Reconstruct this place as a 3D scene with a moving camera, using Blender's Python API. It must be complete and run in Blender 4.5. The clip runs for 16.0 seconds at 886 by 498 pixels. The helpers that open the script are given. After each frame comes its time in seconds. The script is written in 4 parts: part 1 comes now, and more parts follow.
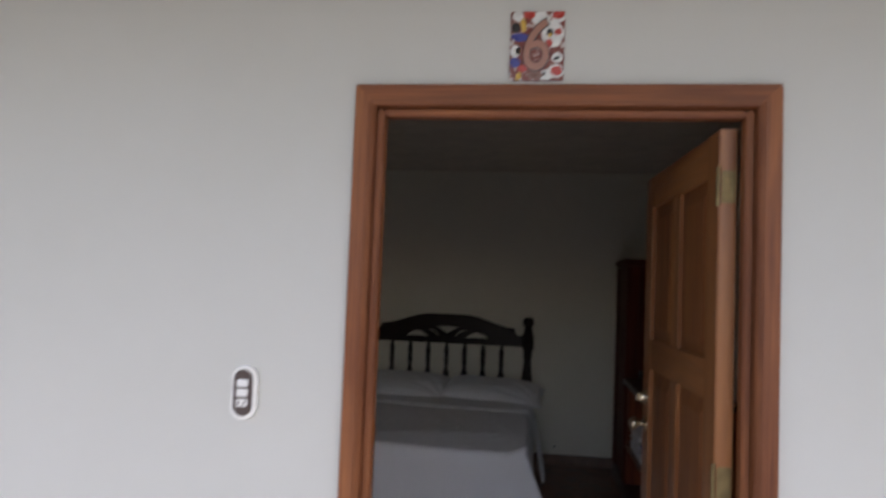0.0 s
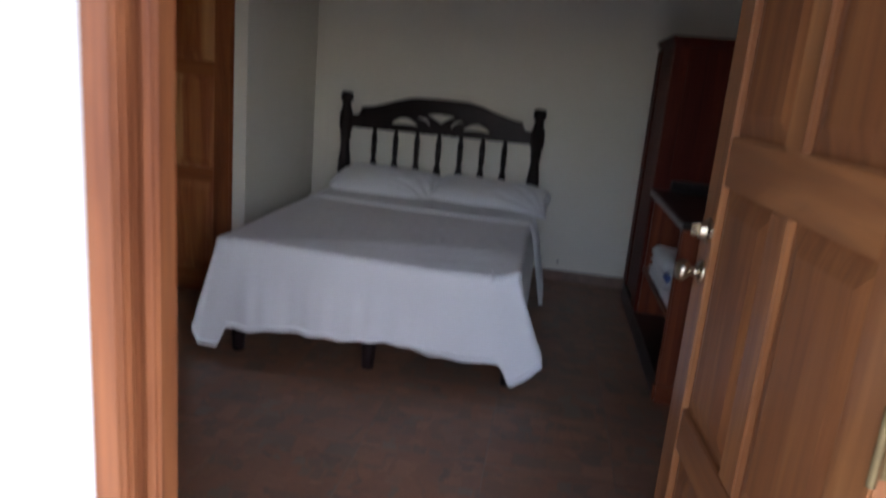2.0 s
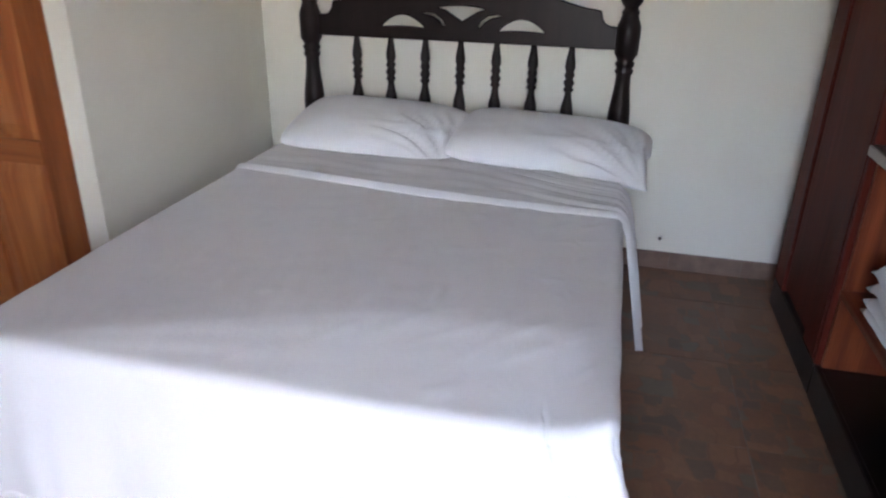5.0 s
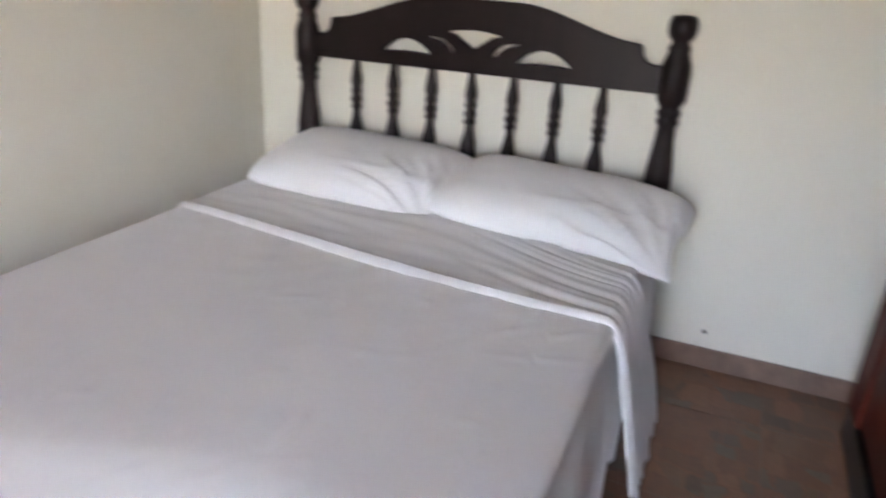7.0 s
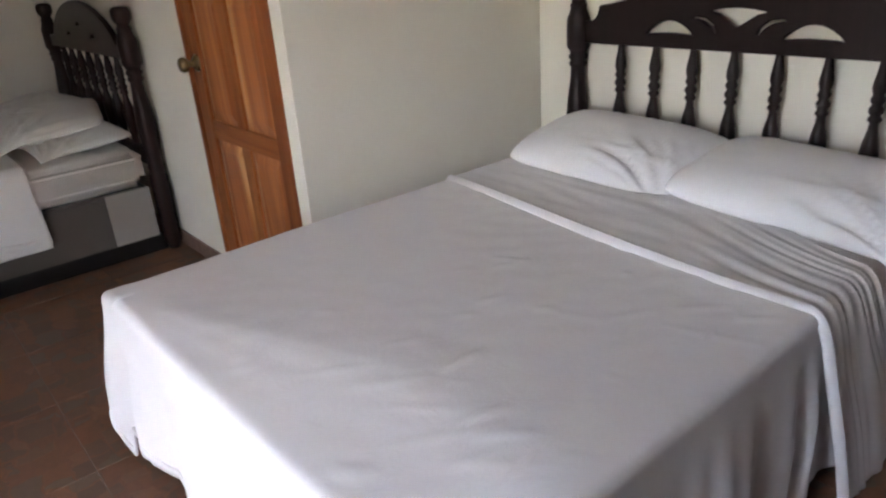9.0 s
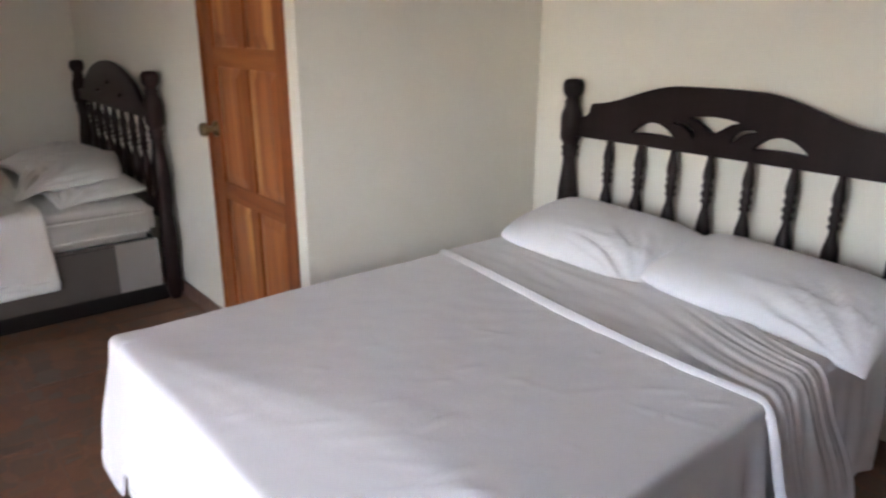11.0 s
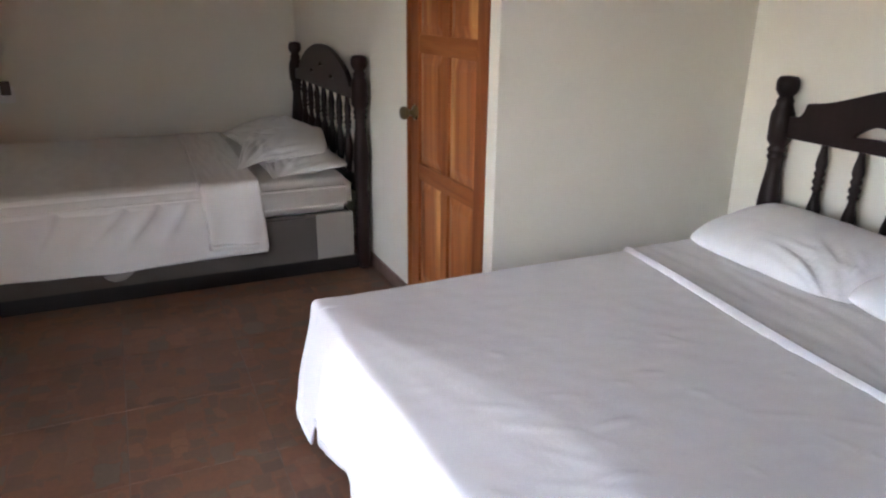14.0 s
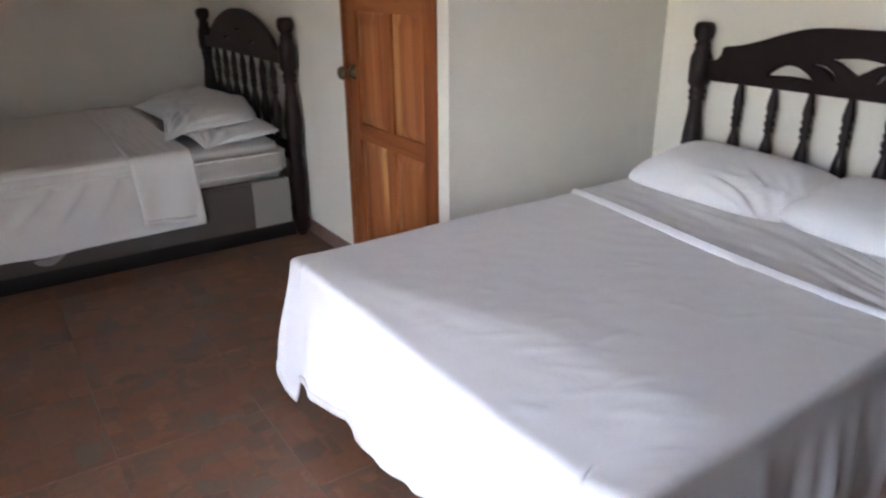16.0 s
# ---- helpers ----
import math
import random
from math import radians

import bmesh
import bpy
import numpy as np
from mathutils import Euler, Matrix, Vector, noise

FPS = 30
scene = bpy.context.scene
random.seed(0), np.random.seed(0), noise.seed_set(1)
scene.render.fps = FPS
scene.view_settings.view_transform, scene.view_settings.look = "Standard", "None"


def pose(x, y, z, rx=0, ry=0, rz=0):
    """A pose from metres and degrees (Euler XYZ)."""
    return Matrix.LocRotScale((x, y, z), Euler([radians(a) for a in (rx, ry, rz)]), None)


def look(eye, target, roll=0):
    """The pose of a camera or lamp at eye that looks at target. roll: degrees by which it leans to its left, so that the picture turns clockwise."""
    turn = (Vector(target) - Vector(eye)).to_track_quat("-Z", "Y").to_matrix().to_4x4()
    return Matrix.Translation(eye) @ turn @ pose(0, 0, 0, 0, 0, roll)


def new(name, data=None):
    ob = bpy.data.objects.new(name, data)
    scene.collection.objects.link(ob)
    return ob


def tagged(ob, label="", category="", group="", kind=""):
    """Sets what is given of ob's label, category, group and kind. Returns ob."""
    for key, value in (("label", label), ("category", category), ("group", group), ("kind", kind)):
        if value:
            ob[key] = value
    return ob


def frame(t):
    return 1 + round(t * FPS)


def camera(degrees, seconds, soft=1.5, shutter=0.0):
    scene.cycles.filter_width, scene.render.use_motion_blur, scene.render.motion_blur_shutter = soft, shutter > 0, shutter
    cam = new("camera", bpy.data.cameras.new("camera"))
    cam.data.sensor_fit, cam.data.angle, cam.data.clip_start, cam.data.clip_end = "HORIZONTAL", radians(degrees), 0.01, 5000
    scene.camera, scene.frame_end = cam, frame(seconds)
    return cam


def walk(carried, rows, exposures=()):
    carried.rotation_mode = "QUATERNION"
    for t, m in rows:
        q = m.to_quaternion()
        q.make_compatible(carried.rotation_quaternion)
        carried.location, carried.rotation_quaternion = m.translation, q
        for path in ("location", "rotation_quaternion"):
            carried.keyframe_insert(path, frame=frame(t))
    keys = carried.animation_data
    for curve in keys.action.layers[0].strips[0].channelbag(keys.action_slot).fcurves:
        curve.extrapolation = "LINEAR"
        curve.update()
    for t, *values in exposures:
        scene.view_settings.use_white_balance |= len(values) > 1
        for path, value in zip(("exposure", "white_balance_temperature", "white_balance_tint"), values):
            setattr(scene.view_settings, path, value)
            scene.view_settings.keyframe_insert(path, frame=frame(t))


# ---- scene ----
cam = camera(64.9, 16.0, soft=2.2, shutter=0.5)
PATH = [
    (0, (-0.023, -1.705, 1.544), (-0.293, 0.274, 1.647), 2.2),
    (0.5, (0.0, -1.589, 1.594), (-0.123, 0.392, 1.841), 2.7),
    (1, (0.071, -1.355, 1.619), (-0.22, 0.602, 1.913), 3.7),
    (1.3, (0.069, -1.153, 1.555), (-0.263, 0.814, 1.708), 4.6),
    (1.5, (0.062, -1.005, 1.518), (-0.278, 0.965, 1.457), 4.7),
    (1.8, (0.026, -0.775, 1.464), (-0.262, 1.184, 1.184), 5.0),
    (2, (0.012, -0.632, 1.440), (-0.255, 1.293, 0.965), 5.1),
    (2.2, (0.02, -0.50, 1.43), (-0.268, 1.395, 0.850), 4.6),
    (2.5, (0.05, -0.295, 1.45), (-0.432, 1.515, 0.750), 3.2),
    (3, (-0.015, 0.094, 1.437), (-0.534, 1.89, 0.727), 2.7),
    (3.3, (-0.087, 0.345, 1.448), (-0.576, 2.105, 0.634), -0.2),
    (3.5, (-0.111, 0.493, 1.444), (-0.611, 2.234, 0.597), -0.8),
    (4, (-0.127, 0.809, 1.443), (-0.792, 2.51, 0.628), -2.1),
    (4.5, (-0.077, 1.093, 1.457), (-0.579, 2.881, 0.716), -1.0),
    (4.7, (-0.148, 1.219, 1.428), (-0.565, 3.002, 0.623), 1.2),
    (6.8, (0.159, 2.044, 1.439), (-0.418, 3.792, 0.656), 2.3),
    (7, (0.127, 2.073, 1.398), (-0.57, 3.787, 0.64), 3.1),
    (7.5, (0.312, 2.102, 1.428), (-0.892, 3.438, 0.550), 3.9),
    (8, (0.41, 2.151, 1.437), (-0.988, 3.261, 0.535), -1.4),
    (8.5, (0.447, 2.121, 1.422), (-0.987, 3.238, 0.589), -4.7),
    (10.8, (0.665, 2.023, 1.534), (-0.767, 3.282, 0.93), -0.3),
    (11, (0.637, 2.011, 1.51), (-0.835, 3.221, 0.901), 0.2),
    (11.5, (0.643, 2.002, 1.517), (-0.919, 3.092, 0.908), -0.7),
    (12, (0.632, 1.989, 1.519), (-0.986, 2.995, 0.914), -1.7),
    (12.5, (0.625, 1.974, 1.522), (-1.053, 2.861, 0.891), 0.1),
    (13, (0.629, 1.951, 1.543), (-1.086, 2.755, 0.9), 0.6),
    (13.5, (0.624, 1.962, 1.534), (-1.075, 2.781, 0.869), 0.9),
    (14, (0.635, 1.954, 1.543), (-1.081, 2.744, 0.887), 0.7),
    (14.5, (0.636, 1.953, 1.53), (-1.073, 2.718, 0.826), 0.7),
    (15, (0.635, 1.961, 1.536), (-1.103, 2.607, 0.786), 0.4),
    (15.5, (0.614, 1.83, 1.522), (-1.05, 2.68, 0.806), 0.8),
    (16, (0.597, 1.667, 1.499), (-0.948, 2.703, 0.764), -0.5),
]
EXPOSURES = [(t, e, k, 17) for t, e, k in ((0, 0.62, 6700), (1.0, 0.62, 6600), (1.5, 1.2, 6250), (2.0, 1.98, 6100), (2.5, 3.3, 6100), (3.0, 3.76, 6000),
                                           (4.0, 3.66, 6050), (7.0, 4.25, 6450), (8.5, 3.88, 6600), (11.0, 4.19, 6450), (13.0, 4.20, 6400), (16, 4.05, 6200))]
walk(cam, [(t, look(eye, target, roll)) for t, eye, target, roll in PATH], EXPOSURES)

# ---- world and light: a bright overcast day outside the porch ----
world = bpy.data.worlds.new("sky")
scene.world = world
world.use_nodes = True
wn = world.node_tree
sky = wn.nodes.new("ShaderNodeTexSky")
sky.sky_type, sky.sun_disc = "NISHITA", False
sky.sun_elevation, sky.sun_rotation = radians(46), radians(156)
sky.air_density, sky.dust_density = 1.0, 1.5
wn.nodes["Background"].inputs["Strength"].default_value = 0.25
wn.links.new(sky.outputs[0], wn.nodes["Background"].inputs["Color"])
sun = new("sun", bpy.data.lights.new("sun", "SUN"))
sun.data.energy, sun.data.angle, sun.data.color = 2.2, radians(12), (1.0, 0.98, 0.95)
sun.matrix_world = look((8.9, -20, 22.7), (0, 0, 0))

# ---- materials ----


class Nodes:
    """A short hand for building one node material."""

    def __init__(self, name, rough=0.6, metal=0.0, spec=0.5):
        self.mat = bpy.data.materials.new(name)
        self.mat.use_nodes = True
        self.tree = self.mat.node_tree
        self.bsdf = self.tree.nodes["Principled BSDF"]
        self.bsdf.inputs["Roughness"].default_value = rough
        self.bsdf.inputs["Metallic"].default_value = metal
        self.bsdf.inputs["Specular IOR Level"].default_value = spec

    def add(self, kind, **inputs):
        node = self.tree.nodes.new(kind)
        for key, value in inputs.items():
            node.inputs[key.replace("_", " ")].default_value = value
        return node

    def link(self, a, b):
        self.tree.links.new(a, b)

    def coords(self, scale=(1, 1, 1), kind="Object", shift=None):
        tc, mp = self.add("ShaderNodeTexCoord"), self.add("ShaderNodeMapping")
        mp.inputs["Scale"].default_value = scale
        self.link(tc.outputs[kind], mp.inputs["Vector"])
        if shift:
            info, mul = self.add("ShaderNodeObjectInfo"), self.add("ShaderNodeMath")
            mul.operation = "MULTIPLY"
            mul.inputs[1].default_value = shift
            self.link(info.outputs["Random"], mul.inputs[0])
            self.link(mul.outputs[0], mp.inputs["Location"])
        return mp.outputs[0]

    def noise(self, vector, scale, detail=4.0, rough=0.55, distort=0.0):
        n = self.add("ShaderNodeTexNoise", Scale=scale, Detail=detail, Roughness=rough, Distortion=distort)
        self.link(vector, n.inputs["Vector"])
        return n.outputs["Fac"]

    def ramp(self, fac, stops):
        r = self.add("ShaderNodeValToRGB")
        while len(r.color_ramp.elements) < len(stops):
            r.color_ramp.elements.new(0.5)
        for e, (pos, col) in zip(r.color_ramp.elements, stops):
            e.position, e.color = pos, (*col, 1)
        self.link(fac, r.inputs["Fac"])
        return r.outputs["Color"]

    def mix(self, fac, a, b, mode="MIX"):
        m = self.add("ShaderNodeMix")
        m.data_type, m.blend_type = "RGBA", mode
        if isinstance(fac, (int, float)):
            m.inputs[0].default_value = fac
        else:
            self.link(fac, m.inputs[0])
        for socket, value in ((m.inputs[6], a), (m.inputs[7], b)):
            if isinstance(value, tuple):
                socket.default_value = (*value, 1)
            else:
                self.link(value, socket)
        return m.outputs[2]

    def color(self, c):
        if isinstance(c, tuple):
            self.bsdf.inputs["Base Color"].default_value = (*c, 1)
        else:
            self.link(c, self.bsdf.inputs["Base Color"])

    def rough(self, fac, low, high):
        r = self.add("ShaderNodeMapRange")
        r.inputs["To Min"].default_value, r.inputs["To Max"].default_value = low, high
        self.link(fac, r.inputs["Value"])
        self.link(r.outputs[0], self.bsdf.inputs["Roughness"])

    def bump(self, height, strength, distance=0.01):
        b = self.add("ShaderNodeBump", Strength=strength, Distance=distance)
        self.link(height, b.inputs["Height"])
        self.link(b.outputs[0], self.bsdf.inputs["Normal"])


def plaster(name, light, dark):
    m = Nodes(name, 0.75, spec=0.3)
    v = m.coords()
    broad, fine = m.noise(v, 1.3, 5), m.noise(v, 60, 4)
    m.color(m.mix(m.noise(v, 7, 3), m.ramp(broad, [(0.3, dark), (0.7, light)]), light))
    m.bump(m.mix(0.35, fine, m.noise(v, 14, 2)), 0.12, 0.004)
    return m.mat


def wood(name, dark, mid, light, axis="Z", rough=(0.3, 0.5), streak=0.5, sap=None, spec=0.5, fine=0.16):
    m = Nodes(name, 0.4, spec=spec)
    s = {"X": (0.8, 11, 11), "Y": (11, 0.8, 11), "Z": (11, 11, 0.8)}[axis]
    f = {"X": (4, 160, 160), "Y": (160, 4, 160), "Z": (160, 160, 4)}[axis]
    v, vf = m.coords(s, shift=40.0), m.coords(f, shift=13.0)
    broad = m.noise(v, 1.0, 4, 0.6, 1.2)
    base = m.ramp(broad, [(0.3, dark), (0.48, mid), (0.5 + streak * 0.4, light)])
    patch = m.noise(m.coords(tuple(c * 0.22 for c in s), shift=9.0), 1.0, 3, 0.5, 2.0)
    base = m.mix(0.40, base, m.ramp(patch, [(0.32, dark), (0.5, mid), (0.72, light)]))
    if sap:        # pale sapwood bands
        band = m.noise(m.coords(tuple(c * 0.55 for c in s), shift=23.0), 1.0, 3, 0.45, 0.5)
        base = m.mix(m.ramp(band, [(0.56, (0, 0, 0)), (0.66, (1, 1, 1))]), base, sap)
    m.color(m.mix(fine, base, m.ramp(m.noise(vf, 1.0, 3), [(0.3, dark), (0.7, light)]), "MIX"))
    m.rough(m.noise(vf, 1.0, 2), *rough)
    m.bump(m.noise(vf, 1.0, 3), 0.12, 0.002)
    return m.mat


def cloth(name, col, shade):
    m = Nodes(name, 0.85, spec=0.15)
    v = m.coords()
    m.color(m.mix(m.noise(v, 3.0, 5), shade, col))
    creases = m.noise(v, 9.0, 5, 0.6, 1.6)
    m.bump(m.mix(0.08, creases, m.noise(v, 420, 2)), 0.13, 0.010)
    m.bsdf.inputs["Sheen Weight"].default_value = 0.15
    return m.mat


def plain(name, col, rough=0.5, metal=0.0, vary=0.15, scale=25):
    m = Nodes(name, rough, metal)
    n = m.noise(m.coords(), scale, 4)
    lo = tuple(c * (1 - vary) for c in col)
    m.color(m.ramp(n, [(0.3, lo), (0.7, col)]))
    m.rough(n, rough * 0.85, min(1, rough * 1.15))
    m.bump(n, 0.06, 0.002)
    return m.mat


def stone_print_tile(name):
    """Glazed floor tile printed with uneven small stones."""
    m = Nodes(name, 0.4, spec=0.45)
    v = m.coords(kind="Object", shift=17.0)
    warp = m.add("ShaderNodeTexNoise", Scale=9.0, Detail=4.0)
    m.link(v, warp.inputs["Vector"])
    vv = m.mix(0.095, v, warp.outputs["Color"], "ADD")
    palette = [(0.0, (0.185, 0.155, 0.120)), (0.14, (0.165, 0.122, 0.092)), (0.24, (0.180, 0.108, 0.074)), (0.40, (0.265, 0.125, 0.071)),
               (0.55, (0.215, 0.108, 0.066)), (0.70, (0.305, 0.155, 0.090)), (0.84, (0.200, 0.124, 0.086)), (1.0, (0.140, 0.098, 0.074))]
    prints = []
    for wide, high, turn in ((0.135, 0.092, 0.0), (0.085, 0.125, 0.0), (0.062, 0.070, 0.0)):
        br = m.add("ShaderNodeTexBrick", Scale=1.0, Color1=(0, 0, 0, 1), Color2=(1, 1, 1, 1), Mortar=(0.5, 0.5, 0.5, 1))
        br.inputs["Mortar Size"].default_value, br.inputs["Mortar Smooth"].default_value = 0.006, 1.0
        br.inputs["Brick Width"].default_value, br.inputs["Row Height"].default_value = wide, high
        br.offset = 0.37
        m.link(vv, br.inputs["Vector"])
        prints.append(m.ramp(br.outputs["Color"], palette))
    pick = m.add("ShaderNodeTexVoronoi", Scale=5.0, Randomness=0.9)
    pick.distance = "CHEBYCHEV"
    m.link(vv, pick.inputs["Vector"])
    sep = m.add("ShaderNodeSeparateColor")
    m.link(pick.outputs["Color"], sep.inputs[0])
    step = [m.add("ShaderNodeMath"), m.add("ShaderNodeMath")]
    for s, o, lim in zip(step, sep.outputs, (0.5, 0.72)):
        s.operation = "GREATER_THAN"
        s.inputs[1].default_value = lim
        m.link(o, s.inputs[0])
    col = m.mix(step[1].outputs[0], m.mix(step[0].outputs[0], prints[0], prints[1]), prints[2])
    grain = m.noise(v, 45, 5, 0.65)
    col = m.mix(0.5, col, m.ramp(grain, [(0.3, (0.55, 0.53, 0.52)), (0.7, (1.0, 0.97, 0.94))]), "MULTIPLY")
    col = m.mix(0.28, col, m.ramp(m.noise(v, 4, 3), [(0.3, (0.10, 0.068, 0.052)), (0.7, (0.22, 0.125, 0.08))]))
    m.color(m.mix(1.0, col, (1.08, 1.07, 1.05), "MULTIPLY"))
    m.rough(grain, 0.32, 0.55)
    m.bump(grain, 0.08, 0.003)
    return m.mat


M_OUT = plaster("porch_wall_paint", (0.535, 0.525, 0.49), (0.50, 0.49, 0.45))
M_BLOCKER = plaster("sky_blocker_paint", (0.34, 0.33, 0.29), (0.24, 0.23, 0.20))
M_WALL = plaster("room_wall_paint", (0.77, 0.745, 0.655), (0.72, 0.69, 0.595))
M_CEIL = plain("ceiling_board", (0.76, 0.70, 0.62), 0.7, scale=6)
TEAK = ((0.13, 0.032, 0.011), (0.265, 0.084, 0.027), (0.42, 0.163, 0.055))
M_TEAK = {a: wood("teak_along_" + a.lower(), *TEAK, axis=a, rough=(0.45, 0.62), spec=0.25) for a in "XYZ"}
M_CASING = {a: wood("oiled_casing_" + a.lower(), (0.055, 0.013, 0.005), (0.175, 0.052, 0.019), (0.34, 0.124, 0.044), axis=a, rough=(0.4, 0.6), spec=0.3, fine=0.32, streak=0.35) for a in "XYZ"}
M_LEAF = {a: wood("aged_teak_" + a.lower(), (0.095, 0.027, 0.009), (0.225, 0.080, 0.026), (0.42, 0.175, 0.058), axis=a, rough=(0.3, 0.48), spec=0.4) for a in "XZ"}
M_TEAK_D = wood("dark_teak_panel", (0.078, 0.022, 0.008), (0.195, 0.066, 0.022), (0.37, 0.150, 0.048), "Z", (0.4, 0.6), spec=0.3)
M_TEAK_P = wood("teak_panel", (0.16, 0.036, 0.012), (0.32, 0.092, 0.028), (0.50, 0.195, 0.062), "Z", streak=0.25, sap=(0.66, 0.34, 0.13))
M_DARK = wood("dark_lacquered_wood", (0.011, 0.007, 0.007), (0.015, 0.009, 0.009), (0.022, 0.012, 0.012), "Z", (0.32, 0.46), spec=0.2)
M_DARKRED = wood("dark_reddish_lacquered_wood", (0.010, 0.005, 0.004), (0.016, 0.007, 0.006), (0.028, 0.010, 0.008), "Z", (0.3, 0.44), spec=0.2)
# one unit's wood in two tones: brighter where lit (desk), darker where shaded (wardrobe)
M_RED = {a: wood("lit_red_mahogany_" + a.lower(), (0.055, 0.011, 0.006), (0.16, 0.034, 0.015), (0.32, 0.090, 0.034), a, (0.25, 0.42), spec=0.25) for a in "XYZ"}
M_MAROON = {a: wood("shaded_maroon_wood_" + a.lower(), (0.038, 0.006, 0.004), (0.078, 0.012, 0.007), (0.14, 0.025, 0.013), a, (0.42, 0.6), spec=0.1) for a in "XYZ"}
M_BLACK = plain("black_lacquer", (0.012, 0.010, 0.010), 0.3)
M_SHEET = cloth("white_bed_linen", (0.79, 0.79, 0.80), (0.755, 0.755, 0.77))
M_COTTON = cloth("cream_bed_linen", (0.79, 0.78, 0.74), (0.74, 0.73, 0.69))
M_TICK = cloth("mattress_ticking", (0.62, 0.61, 0.60), (0.55, 0.54, 0.53))
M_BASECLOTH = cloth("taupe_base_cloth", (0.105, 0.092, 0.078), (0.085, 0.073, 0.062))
M_PATCH = cloth("grey_base_cloth", (0.30, 0.275, 0.245), (0.25, 0.23, 0.20))
M_TOWEL = cloth("white_towel", (0.80, 0.80, 0.79), (0.70, 0.70, 0.70))
M_BLUE = plain("blue_wrapper", (0.04, 0.09, 0.35), 0.4)
M_TILE = stone_print_tile("stone_print_floor_tile")
M_GROUT = plain("tile_grout", (0.28, 0.225, 0.18), 0.9, vary=0.55, scale=2)
def skirting_tile():
    """The floor tile's print in cut strips, each strip of a different tone."""
    m = Nodes("skirting_tile", 0.5)
    n = m.noise(m.coords(shift=31.0), 14, 4)
    info = m.add("ShaderNodeObjectInfo")
    tone = m.ramp(info.outputs["Random"], [(0.0, (0.150, 0.110, 0.088)), (0.35, (0.215, 0.120, 0.082)), (0.65, (0.185, 0.130, 0.100)), (1.0, (0.255, 0.140, 0.095))])
    m.color(m.mix(0.4, tone, m.ramp(n, [(0.35, (0.13, 0.08, 0.06)), (0.65, (0.28, 0.18, 0.13))])))
    m.bump(n, 0.06, 0.002)
    return m.mat


M_SKIRT = skirting_tile()
M_BRASS = plain("worn_brass", (0.27, 0.20, 0.10), 0.55, 1.0, vary=0.5)
M_STEEL = plain("brassed_nickel", (0.50, 0.42, 0.30), 0.28, 1.0)
M_OLDBRASS = plain("antique_brass", (0.21, 0.16, 0.09), 0.28, 1.0)
M_WHITE = plain("white_plastic", (0.80, 0.78, 0.75), 0.4, vary=0.05)
M_BROWN = plain("brown_plastic", (0.085, 0.058, 0.050), 0.35)
M_NUMERAL = plain("glazed_numeral", (0.36, 0.17, 0.12), 0.3)
M_OUTLINE = plain("glaze_outline", (0.03, 0.02, 0.02), 0.3)
M_GRAVEL = plain("pale_ground", (0.30, 0.295, 0.27), 0.95, vary=0.4, scale=3)
M_CONC = plain("porch_concrete", (0.44, 0.425, 0.40), 0.85, vary=0.25, scale=5)


def painted_tile_material():
    """Wine-red brushed glaze with a few pale flecks."""
    m = Nodes("hand_painted_glaze", 0.25)
    v = m.coords(kind="Object")
    base = m.ramp(m.noise(v, 38, 3, 0.6, 1.0), [(0.35, (0.13, 0.035, 0.03)), (0.55, (0.22, 0.07, 0.05)), (0.62, (0.55, 0.50, 0.47))])
    m.color(base)
    m.bump(m.noise(v, 90, 2), 0.05, 0.001)
    return m.mat


M_PAINTED = painted_tile_material()
GLAZE = {n: plain("glaze_" + n, c, 0.28, vary=0.25, scale=60) for n, c in (("white", (0.72, 0.71, 0.68)), ("red", (0.46, 0.05, 0.035)), ("blue", (0.045, 0.05, 0.24)),
                                                                       ("yellow", (0.62, 0.38, 0.06)), ("black", (0.02, 0.018, 0.018)), ("brown", (0.20, 0.09, 0.06)))}

# ---- shape helpers ----


def mesh_of(bm, name, mat, smooth=False):
    me = bpy.data.meshes.new(name)
    bmesh.ops.recalc_face_normals(bm, faces=bm.faces[:])
    bm.to_mesh(me)
    bm.free()
    me.materials.append(mat)
    if smooth:
        me.polygons.foreach_set("use_smooth", [True] * len(me.polygons))
    return me


def part(name, bm, mat, parent=None, label="", smooth=False):
    ob = new(name, mesh_of(bm, name, mat, smooth))
    if parent:
        ob.parent = parent
    if label:
        tagged(ob, label)
    return ob


def thing(name, label, category, group="", m=None):
    ob = new(name)
    ob.empty_display_size = 0.1
    if m:
        ob.matrix_world = m
    return tagged(ob, label, category, group)


def box(x0, y0, z0, x1, y1, z1, bevel=0.0, seg=2, bm=None):
    bm = bm or bmesh.new()
    g = bmesh.ops.create_cube(bm, size=1.0)
    for v in g["verts"]:
        v.co = (x0 + (v.co.x + 0.5) * (x1 - x0), y0 + (v.co.y + 0.5) * (y1 - y0), z0 + (v.co.z + 0.5) * (z1 - z0))
    if bevel:
        edges = {e for v in g["verts"] for e in v.link_edges}
        bmesh.ops.bevel(bm, geom=list(edges), offset=bevel, segments=seg, affect="EDGES", clamp_overlap=True)
    return bm


